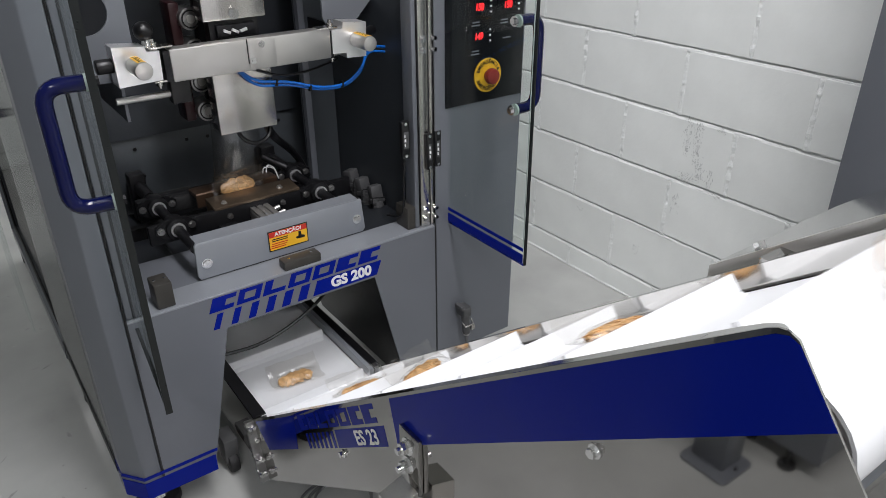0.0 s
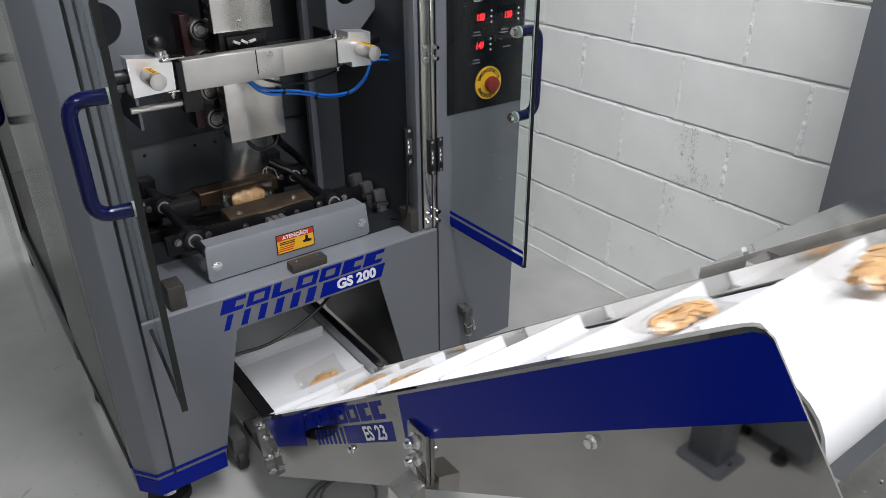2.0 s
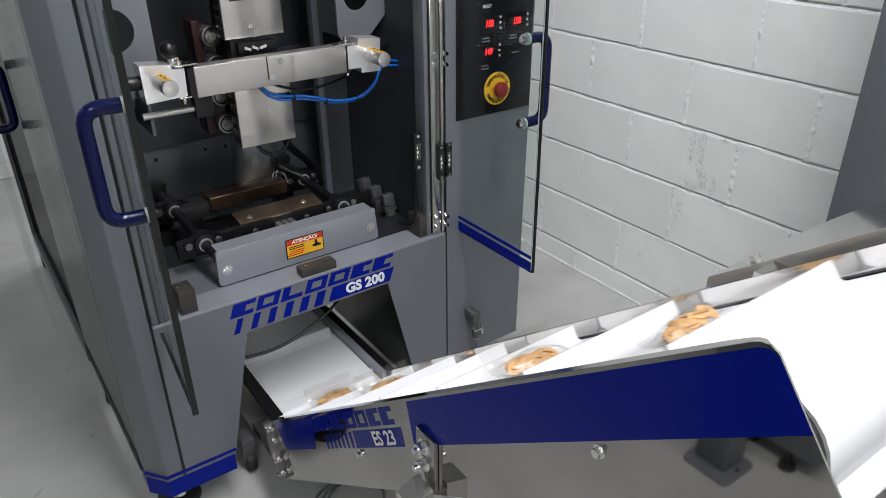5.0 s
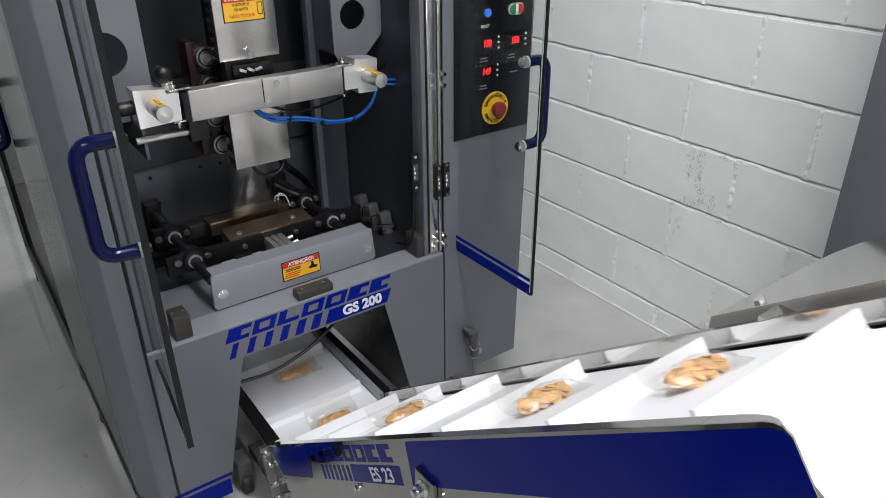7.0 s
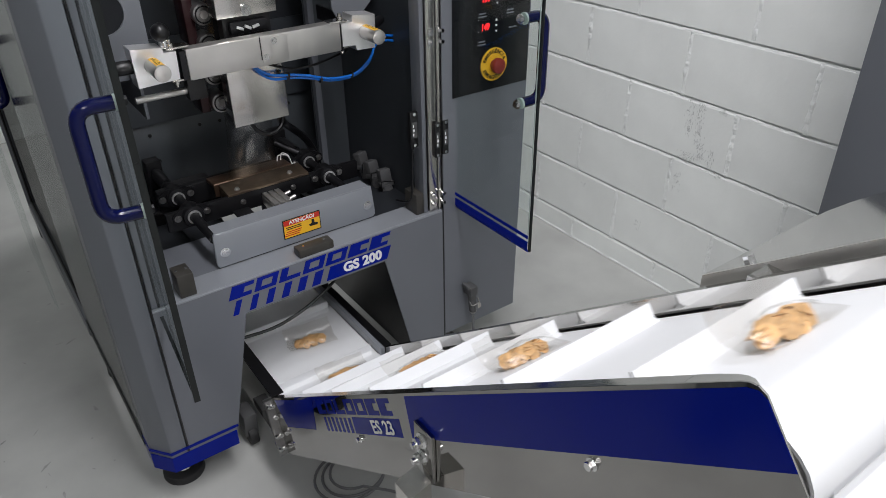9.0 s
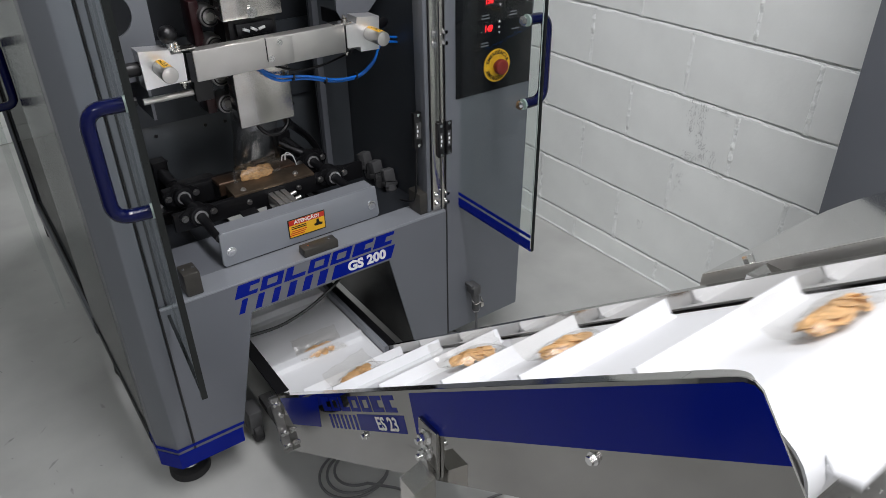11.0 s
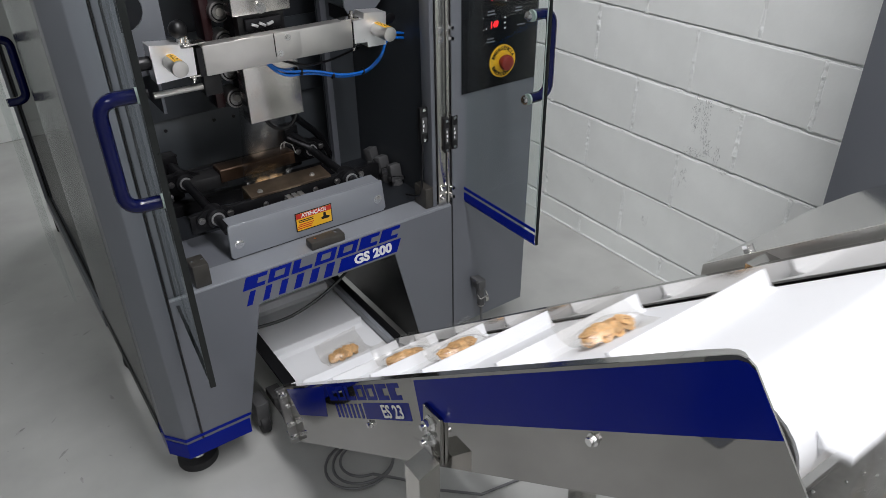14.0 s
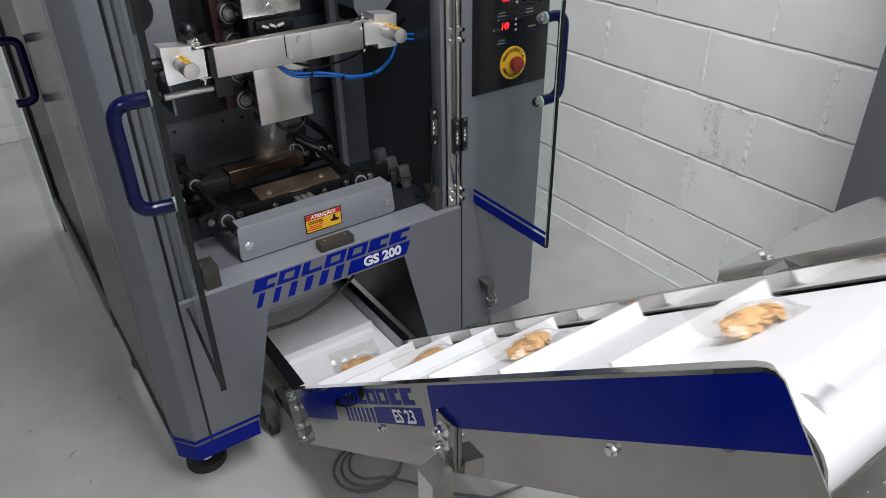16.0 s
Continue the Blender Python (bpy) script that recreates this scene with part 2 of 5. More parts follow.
def lettering(text, size, m, depth=0.0004, shear=0.0, squeeze=1.0, align="CENTER", bold=0.0):
    """Solid letters, drawn in the plane of m, as a bmesh in the room's coordinates."""
    c = bpy.data.curves.new("letters", "FONT")
    c.body, c.size, c.extrude, c.shear, c.align_x, c.align_y, c.offset, c.resolution_u = text, size, depth, shear, align, "CENTER", bold, 3
    ob = bpy.data.objects.new("letters", c)
    scene.collection.objects.link(ob)
    me = bpy.data.meshes.new_from_object(ob)
    bpy.data.objects.remove(ob)
    bm = bmesh.new()
    bm.from_mesh(me)
    bm.transform(m @ Matrix.Diagonal((squeeze, 1, 1, 1)))
    return bm


def part_letters(name, bm, mat, parent, label):
    """Each letter or numeral of a line as a part of its own."""
    left = set(bm.verts)
    groups = []
    while left:
        todo, island = [left.pop()], []
        while todo:
            v = todo.pop()
            island.append(v)
            for e in v.link_edges:
                o = e.other_vert(v)
                if o in left:
                    left.discard(o)
                    todo.append(o)
        groups.append(island)
    spots = []
    for g in groups:
        c = sum((v.co for v in g), Vector()) / len(g)
        for spot in spots:
            if (spot[0] - c).length < 0.006:
                spot[1].extend(g)
                break
        else:
            spots.append([c, list(g)])
    for c, g in spots:
        one = bmesh.new()
        at = {v: one.verts.new(v.co) for v in g}
        for f in {f for v in g for f in v.link_faces}:
            one.faces.new([at[v] for v in f.verts])
        part(name, one, mat, parent, label)
    bm.free()


def face_front(x, y, z):
    """A plane that faces -y."""
    return pose(x, y, z, 90, 0, 0)


def bolt(bm, c, axis, r=0.007, h=0.005, washer=True):
    a = Vector(axis).normalized()
    c = Vector(c)
    if washer:
        cyl(bm, c, c + a * 0.0015, r * 1.45, 16)
    cyl(bm, c, c + a * (h + 0.0015), r, 6)
    return bm

# ---- the room ----
WALL_X = 2.10
floor_bm = box(bmesh.new(), -4.0, 2.4, -4.0, 4.3, -0.12, 0.0)
solo("floor", floor_bm, FLOOR, (0, 0, 0), "light grey epoxy-coated concrete floor with faint stains", "floor", kind="structure")
solo("ceiling", box(bmesh.new(), -4.0, 2.4, -4.0, 4.3, 3.2, 3.3), PLASTER, (0, 0, 3.2), "plain white ceiling", "ceiling", kind="structure")
wall_east = solo("wall_east", box(bmesh.new(), WALL_X + 0.006, WALL_X + 0.2, -4.0, 4.3, 0.001, 3.2), MORTAR, (WALL_X, 0, 0), "white-painted concrete block wall with raked joints and a dark scuff", "wall", kind="structure")
wall_north = solo("wall_north", box(bmesh.new(), -4.0, WALL_X, 4.106, 4.3, 0.001, 3.2), MORTAR, (0, 4.1, 0), "white-painted concrete block wall", "wall", kind="structure")
solo("wall_west", box(bmesh.new(), -4.2, -4.0, -4.0, 4.3, 0.001, 3.2), PLASTER, (-4, 0, 0), "white wall", "wall", kind="structure")
solo("wall_south", box(bmesh.new(), -4.0, 2.4, -4.2, -4.0, 0.001, 3.2), PLASTER, (0, -4, 0), "white wall", "wall", kind="structure")

# ---- the packing machine ----
MX0, MX1, MY = 0.404, 1.49, 1.305  # left side, right side and front of the machine
SEAM, TABLE, BACK = 1.232, 0.552, 1.98
CAB_Z = 0.146  # underside of the control cabinet
machine = thing("packing_machine", (0.9, 1.6, 0), "tall grey vertical packing machine with navy blue trim", "packing machine")

# body panels below the table: one sheet with the arched opening for the conveyor
bm = bmesh.new()
prism(bm, [(0.482, 0.1), (0.592, 0.1), (0.676, 0.466), (1.05, 0.466), (1.132, 0.1), (SEAM - 0.002, 0.1), (SEAM - 0.002, TABLE), (0.482, TABLE)], "y", MY, MY + 0.004)
front_panel = part("front_panel", bm, GREY, machine, "grey front sheet with an arched cut-out for the conveyor")
bm = bmesh.new()
prism(bm, [(MX0, MY + 0.047), (0.44, MY), (0.478, MY), (0.478, MY + 0.06), (MX0, MY + 0.1)], "z", 0.1, 2.1, 0.003)
part("corner_post", bm, GREY, machine, "grey chamfered corner post")
# side sheet coloured darker than GREY to carry the shade on this side
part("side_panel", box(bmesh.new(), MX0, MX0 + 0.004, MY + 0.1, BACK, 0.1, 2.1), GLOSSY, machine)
part("side_panel", box(bmesh.new(), MX0 + 0.004, MX0 + 0.045, BACK - 0.05, BACK, 0.1, 2.1), GREY, machine)
# left leg: inner and lower returns
bm = bmesh.new()
prism(bm, [(0.592, 0.1), (0.676, 0.466), (0.672, 0.466), (0.588, 0.1)], "y", MY + 0.004, MY + 0.32)
part("leg_return", bm, GREY, machine)
bm = bmesh.new()
prism(bm, [(1.05, 0.466), (1.132, 0.1), (1.136, 0.1), (1.054, 0.466)], "y", MY + 0.004, MY + 0.5)
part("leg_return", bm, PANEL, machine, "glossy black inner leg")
# arch underside takes the dark tone as painted shade below the table
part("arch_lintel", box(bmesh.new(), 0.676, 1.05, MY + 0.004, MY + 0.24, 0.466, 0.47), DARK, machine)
# table and its rolled front lip
bm = box(bmesh.new(), 0.482, SEAM - 0.002, MY + 0.004, MY + 0.078, TABLE - 0.006, TABLE + 0.002)
box(bm, 0.482, SEAM - 0.002, MY - 0.0006, MY + 0.006, TABLE - 0.003, TABLE + 0.003, 0.0025)
part("table_top", bm, PALE, machine, "pale grey table edge with a bright rolled lip")
part("table_wing", box(bmesh.new(), 0.484, 0.735, MY + 0.079, MY + 0.24, TABLE - 0.006, TABLE + 0.001), GREY, machine)
# cabinet on the right
bm = bmesh.new()
prism(bm, [(SEAM + 0.003, CAB_Z), (MX1, CAB_Z), (MX1 + 0.03, 2.1), (SEAM + 0.003, 2.1)], "y", MY, MY + 0.004)
prism(bm, [(MX1 - 0.004, CAB_Z), (MX1, CAB_Z), (MX1 + 0.03, 2.1), (MX1 + 0.026, 2.1)], "y", MY + 0.004, BACK)
box(bm, SEAM + 0.003, MX1 - 0.004, MY + 0.004, BACK, CAB_Z, CAB_Z + 0.004)
part("control_cabinet", bm, GREY, machine, "grey electrical cabinet")
# inner sheets get darker upward: the opening's shade is put into their colours
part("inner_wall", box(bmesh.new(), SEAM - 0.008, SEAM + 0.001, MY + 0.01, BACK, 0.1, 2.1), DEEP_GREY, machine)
part("back_panel", box(bmesh.new(), MX0 + 0.05, SEAM - 0.01, 1.93, 1.935, 0.8, 2.1), DARK, machine, "inner back panel, its grey darkened for the shade inside")
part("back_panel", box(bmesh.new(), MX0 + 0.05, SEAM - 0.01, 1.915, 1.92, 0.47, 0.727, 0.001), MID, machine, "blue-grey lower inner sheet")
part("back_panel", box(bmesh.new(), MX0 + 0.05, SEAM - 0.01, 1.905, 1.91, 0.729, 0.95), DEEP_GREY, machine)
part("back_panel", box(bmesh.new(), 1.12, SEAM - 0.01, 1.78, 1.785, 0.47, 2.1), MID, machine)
part("top_panel", box(bmesh.new(), MX0, MX1 + 0.03, MY, BACK, 2.1, 2.11), GREY, machine)
# blue skirt with a pale line
for z0, z1 in ((0.1, 0.146), (0.155, 0.163)):
    bm = bmesh.new()
    prism(bm, [(MX0 - 0.0015, MY + 0.1), (MX0 - 0.0015, MY + 0.046), (0.439, MY - 0.0015), (0.5985 if z1 < 0.15 else 0.605, MY - 0.0015), (0.595, MY - 0.0005), (0.44, MY - 0.0003), (MX0 - 0.0003, MY + 0.047), (MX0 - 0.0003, MY + 0.1)], "z", z0, z1)
    part("skirt_band", bm, NAVY, machine, "navy blue vinyl band")
# black seam beside the corner post
part("seam_gasket", box(bmesh.new(), 0.4782, 0.4826, MY - 0.0008, MY + 0.02, 0.1, 2.1), BLACK, machine)
part("seam_gasket", box(bmesh.new(), SEAM - 0.0015, SEAM + 0.0025, MY + 0.001, MY + 0.02, 0.1, TABLE), BLACK, machine)


def foot(x, y, top=0.101):
    f = thing("levelling_foot", (x, y, 0), "round black rubber levelling foot under the machine", "machine foot", "machine feet")
    bm = cyl(bmesh.new(), (x, y, 0.0), (x, y, 0.022), 0.052, 28, 0.05, 0.003)
    part("pad", bm, RUBBER, f)
    bm = cyl(bmesh.new(), (x, y, 0.022), (x, y, 0.04), 0.024, 20, 0.016)
    cyl(bm, (x, y, 0.04), (x, y, top), 0.01, 14)
    part("stem", bm, CHROME, f)
    return f


for fx, fy, top in ((0.472, 1.40, 0.101), (1.42, 1.6, CAB_Z + 0.001), (0.46, 1.9, 0.101), (1.42, 1.9, CAB_Z + 0.001)):
    foot(fx, fy, top)

# plain blue shapes of the maker's mark on the front, model number and slanted stripes
SL = 0.38


def slanted(bm, x, z, w, h, y=MY - 0.0012):
    k = SL * h
    prism(bm, [(x, z), (x + w, z), (x + w + k, z + h), (x + k, z + h)], "y", y, y + 0.001)
    return bm


def mark_block(bm, x, z, w, h, shape, y):
    """One plain slanted block with notches, one shape of a maker's mark."""
    for u0, u1, v0, v1 in shape:
        a, b = x + u0 * w, x + u1 * w
        prism(bm, [(a + SL * v0 * h, z + v0 * h), (b + SL * v0 * h, z + v0 * h), (b + SL * v1 * h, z + v1 * h), (a + SL * v1 * h, z + v1 * h)], "y", y, y + 0.001)


HOLLOW = ((0, 0.27, 0, 1), (0.27, 0.75, 0.76, 1), (0.27, 0.75, 0, 0.24), (0.75, 1, 0, 1))
SLOTTED = ((0, 0.3, 0, 1), (0.3, 1, 0.72, 1), (0.3, 1, 0, 0.28), (0.3, 0.6, 0.28, 0.72))
STEPPED = ((0, 0.34, 0, 1), (0.34, 1, 0, 0.28))
SHAPES = (SLOTTED, HOLLOW, STEPPED, HOLLOW, HOLLOW, SLOTTED, SLOTTED)
logo = part("maker_mark", slanted(bmesh.new(), 0.655, 0.517, 0.001, 0.001), NAVY, machine, "navy blue maker's mark of slanted plain shapes")
for i, shape in enumerate(SHAPES):
    bm = bmesh.new()
    mark_block(bm, 0.643 + i * 0.0602, 0.5145, 0.053, 0.033, shape, MY - 0.0012)
    part("mark_shape", bm, NAVY, logo)
for i in range(6):
    part("mark_stripe", slanted(bmesh.new(), 0.646 + i * 0.0395, 0.472, 0.0135 + 0.0017 * i, 0.036), NAVY, logo)
part("mark_stripe", slanted(bmesh.new(), 0.883, 0.472, 0.172, 0.036), NAVY, logo)
part_letters("numeral", lettering("GS 200", 0.036, face_front(0.985, MY - 0.0016, 0.4905), 0.0003, 0.0, 1.02, bold=0.0016), WHITE, logo, "white model number")

# warning cover in front of the jaws
bm = bmesh.new()
prism(bm, [(0.66, 0.557), (1.066, 0.557), (1.073, 0.565), (1.066, 0.643), (0.662, 0.645), (0.657, 0.638), (0.655, 0.565)], "y", 1.38, 1.388, 0.0015)
box(bm, 0.664, 1.062, 1.388, 1.43, 0.634, 0.642)
cover = part("jaw_cover", bm, PALE, machine, "pale grey folded cover plate with a warning sticker")
for bx, bz in ((0.678, 0.593), (1.051, 0.594)):
    bm = cyl(bmesh.new(), (bx, 1.3795, bz), (bx, 1.376, bz), 0.009, 6)
    cyl(bm, (bx, 1.38, bz), (bx, 1.3785, bz), 0.012, 18)
    part("cover_screw", bm, CHROME, cover)


def sticker(name, x, y, z, w, h, lines, parent, pictogram):
    """A yellow warning label with a red head band, dark outline and lettering."""
    s = part(name, box(bmesh.new(), x - w / 2, x + w / 2, y - 0.0012, y - 0.0002, z - h / 2, z + h / 2), BLACK, parent, "yellow and red warning sticker")
    e = w * 0.025
    part("yellow_field", box(bmesh.new(), x - w / 2 + e, x + w / 2 - e, y - 0.0018, y - 0.0012, z - h / 2 + e, z + h / 2 - e), YELLOW, s)
    part("red_band", box(bmesh.new(), x - w / 2 + e, x + w / 2 - e, y - 0.0023, y - 0.0018, z + h * 0.19, z + h / 2 - e), RED, s)
    part("warning_word", lettering("ATENÇÃO!", h * 0.25, face_front(x, y - 0.0026, z + h * 0.325), 0.0003, 0, 1.05, bold=0.0004), WHITE, s)
    for text, u, v, size, mat in lines:
        if text == "-":
            part("text_bar", box(bmesh.new(), x + (u - 0.2) * w, x + (u + 0.2) * w, y - 0.0022, y - 0.0018, z + v * h - h * 0.022, z + v * h + h * 0.022), mat, s)
        else:
            part("text_line", lettering(text, h * size, face_front(x + u * w, y - 0.0021, z + v * h), 0.0003, 0, 0.95), mat, s)
    bm = bmesh.new()
    if pictogram == "hand":
        prism(bm, [(x + 0.2 * w, z - 0.2 * h), (x + 0.4 * w, z - 0.22 * h), (x + 0.42 * w, z - 0.12 * h), (x + 0.33 * w, z - 0.05 * h), (x + 0.32 * w, z + 0.13 * h), (x + 0.26 * w, z + 0.15 * h), (x + 0.25 * w, z - 0.06 * h), (x + 0.18 * w, z - 0.1 * h)], "y", y - 0.0022, y - 0.0018)
    else:
        for u0, u1, v0, v1 in ((0.33, 0.345, -0.28, 0.12), (0.44, 0.455, -0.28, 0.12), (0.33, 0.455, -0.3, -0.27), (0.33, 0.455, 0.1, 0.13)):
            box(bm, x + u0 * w, x + u1 * w, y - 0.0022, y - 0.0018, z + v0 * h, z + v1 * h)
    part("pictogram", bm, BLACK, s)
    return s


sticker("warning_sticker", 0.870, 1.38, 0.6, 0.098, 0.05, [("-", -0.22, 0.08, 0, BLACK), ("-", -0.22, -0.01, 0, BLACK), ("-", -0.22, -0.14, 0, RED), ("-", -0.25, -0.24, 0, RED), ("-", -0.28, -0.34, 0, RED)], cover, "hand")

# catches on the table
for x0, x1, y0, y1, z1 in ((0.825, 0.915, 1.309, 1.342, 0.575), (0.548, 0.584, 1.315, 1.365, 0.61), (1.16, 1.195, 1.32, 1.375, 0.612)):
    part("door_catch", box(bmesh.new(), x0, x1, y0, y1, TABLE + 0.002, z1, 0.003), OLIVE, machine, "grey-brown plastic door catch")
    for f in (0.2, 0.8):
        bm = cyl(bmesh.new(), (x0 + (x1 - x0) * f, (y0 + y1) / 2, z1), (x0 + (x1 - x0) * f, (y0 + y1) / 2, z1 + 0.0012), 0.003, 10)
        part("catch_screw", bm, CHROME, machine)

part("frame_strip", box(bmesh.new(), 0.484, 0.522, MY + 0.008, MY + 0.02, TABLE + 0.003, 2.1, 0.002), GREY, machine)
part("frame_slot", box(bmesh.new(), 0.497, 0.502, MY + 0.0065, MY + 0.009, TABLE + 0.004, 2.1), BLACK, machine)
# hinge post on the right of the opening
post = part("hinge_post", box(bmesh.new(), 1.197, 1.2225, 1.314, 1.34, TABLE + 0.003, 2.1, 0.002), STEEL, machine, "bright stainless hinge profile")
part("hinge_leaf", box(bmesh.new(), 1.2245, 1.25, 1.313, 1.339, TABLE + 0.003, 2.1, 0.002), STEEL, post)
part("hinge_gasket", box(bmesh.new(), 1.2505, 1.256, 1.311, 1.338, TABLE + 0.003, 2.1), BLACK, post)
part("frame_edge", box(bmesh.new(), 1.182, 1.194, 1.318, 1.36, TABLE + 0.003, 2.1, 0.002), GREY, post)
for bz in (0.575, 0.6, 0.99, 1.015):
    for bx in (1.209, 1.238):
        part("hinge_bolt", bolt(bmesh.new(), (bx, 1.3135 if bx < 1.22 else 1.3125, bz), (0, -1, 0), 0.0055, 0.006), CHROME, post)
# safety sensors
for x0, x1, y, z0 in ((1.15, 1.172, 1.318, 0.744), (1.212, 1.228, 1.306, 0.706), (1.234, 1.252, 1.304, 0.71)):
    s = part("door_sensor", box(bmesh.new(), x0, x1, y, y + 0.014, z0, z0 + 0.09, 0.002), BLACK, machine, "black magnetic door sensor")
    part("sensor_label", box(bmesh.new(), x0 + 0.004, x1 - 0.004, y - 0.0008, y, z0 + 0.025, z0 + 0.065), TAPE, s)
    for k in range(3):
        part("print_bar", box(bmesh.new(), x0 + 0.006, x0 + 0.0085 + 0.002 * (k % 2), y - 0.0013, y - 0.0008, z0 + 0.03 + 0.011 * k, z0 + 0.037 + 0.011 * k), WHITE, s)
    for z in (z0 + 0.006, z0 + 0.084):
        part("sensor_screw", cyl(bmesh.new(), ((x0 + x1) / 2, y - 0.001, z), ((x0 + x1) / 2, y + 0.002, z), 0.004, 12), CHROME, s)
bm = sweep(bmesh.new(), rounded([(1.162, 1.33, 0.745), (1.16, 1.335, 0.64), (1.163, 1.345, 0.58), (1.15, 1.40, 0.57)], 0.03), 0.003, 8)
part("sensor_cable", bm, BLACK, machine)

# control panel on the cabinet
PX0, PX1, PZ0, PZ1 = 1.263, 1.498, 0.849, 1.32
panel = part("control_panel", box(bmesh.new(), PX0, PX1, MY - 0.003, MY - 0.0005, PZ0, PZ1, 0.001), PANEL, machine, "glossy black control panel with red number displays")
for dx, dz, digits in ((1.36, 1.069, "150"), (1.445, 1.067, "150"), (1.359, 1.004, "149")):
    part("display_window", box(bmesh.new(), dx - 0.032, dx + 0.026, MY - 0.0042, MY - 0.003, dz - 0.022, dz + 0.022), PANEL, panel)
    part("display_digits", lettering(digits, 0.0215, face_front(dx - 0.001, MY - 0.0046, dz), 0.0003, 0.12, 0.78, bold=0.0006), LED, panel, "red glowing digits")
    bm = bmesh.new()
    for k in (-1, 0, 1):
        if k:
            prism(bm, [(dx + 0.031, dz + 0.011 * k), (dx + 0.037, dz + 0.011 * k), (dx + 0.034, dz + 0.011 * k + 0.005 * k)], "y", MY - 0.0042, MY - 0.003)
        else:
            box(bm, dx + 0.031, dx + 0.036, MY - 0.0042, MY - 0.003, dz - 0.002, dz + 0.002)
    part("display_keys", bm, WHITE, panel)
    bm = bmesh.new()
    for k, w in ((0, 0.02), (1, 0.024)):
        box(bm, dx - 0.014 - w / 2 + 0.004, dx - 0.014 + w / 2 + 0.004, MY - 0.0042, MY - 0.003, dz - 0.034 - 0.007 * k, dz - 0.031 - 0.007 * k)
    part("caption_bars", bm, GREY, panel)
part("caption_bars", box(bmesh.new(), 1.432, 1.456, MY - 0.0042, MY - 0.003, 0.991, 0.994), GREY, panel)
e_stop = part("emergency_ring", cyl(bmesh.new(), (1.387, MY - 0.003, 0.911), (1.387, MY - 0.006, 0.911), 0.0405, 40), YELLOW, panel, "yellow emergency stop ring with a red mushroom button")
for k, ch in enumerate("EMERGÊNCIA"):
    a = radians(158 - k * 15.2)
    part("ring_letter", lettering(ch, 0.0125, face_front(1.387 + 0.032 * math.cos(a), MY - 0.0066, 0.911 + 0.032 * math.sin(a)) @ pose(0, 0, 0, 0, 0, math.degrees(a) - 90), 0.0003, bold=0.0003), BLACK, e_stop)
    b = radians(202 + k * 15.2)
    part("ring_letter", lettering(ch, 0.0125, face_front(1.387 + 0.032 * math.cos(b), MY - 0.0066, 0.911 + 0.032 * math.sin(b)) @ pose(0, 0, 0, 0, 0, math.degrees(b) + 90), 0.0003, bold=0.0003), BLACK, e_stop)
bm = cyl(bmesh.new(), (1.387, MY - 0.006, 0.911), (1.387, MY - 0.014, 0.911), 0.012, 24)
cyl(bm, (1.387, MY - 0.014, 0.911), (1.387, MY - 0.03, 0.911), 0.0195, 32, 0.0185, 0.004)
part("mushroom_button", bm, BUTTON, e_stop)
bm = cyl(bmesh.new(), (1.355, MY - 0.003, 1.14), (1.355, MY - 0.009, 1.14), 0.011, 24)
part("reset_button", bm, CHROME, panel)
part("reset_lens", cyl(bmesh.new(), (1.355, MY - 0.009, 1.14), (1.355, MY - 0.012, 1.14), 0.0085, 24), BLUELED, panel, "lit blue reset button")
part("reset_word", lettering("RESET", 0.01, face_front(1.353, MY - 0.0035, 1.109), 0.0003), WHITE, panel)


def stadium(x0, x1, z0, z1, y0, y1, left=True, right=True):
    """An upright plate with half-round ends."""
    r, zc, pts = (z1 - z0) / 2, (z0 + z1) / 2, []
    for end, cx, a0 in ((right, x1 - r, -90), (left, x0 + r, 90)):
        if end:
            pts += [(cx + r * math.cos(radians(a0 + 18 * k)), zc + r * math.sin(radians(a0 + 18 * k))) for k in range(11)]
        else:
            pts += [(x1, z0), (x1, z1)] if a0 < 0 else [(x0, z1), (x0, z0)]
    return prism(bmesh.new(), pts, "y", y0, y1, 0.0008)


oval = part("start_stop_button", stadium(1.419, 1.466, 1.1265, 1.1535, MY - 0.008, MY - 0.003), ALU, panel, "oval green and red start button")
part("green_half", stadium(1.4215, 1.438, 1.129, 1.151, MY - 0.011, MY - 0.008, right=False), GREEN, oval)
part("white_middle", box(bmesh.new(), 1.4385, 1.4475, MY - 0.010, MY - 0.008, 1.129, 1.151, 0.001), WHITE, oval)
part("red_half", stadium(1.448, 1.4635, 1.129, 1.151, MY - 0.011, MY - 0.008, left=False), RED, oval)


# glass doors, both swung open
def handle_bar(x_in, x_out, y, z0, z1, r=0.0115):
    return sweep(bmesh.new(), rounded([(x_in, y, z1), (x_out, y, z1), (x_out, y, z0), (x_in, y, z0)], 0.032, 6), r, 16)


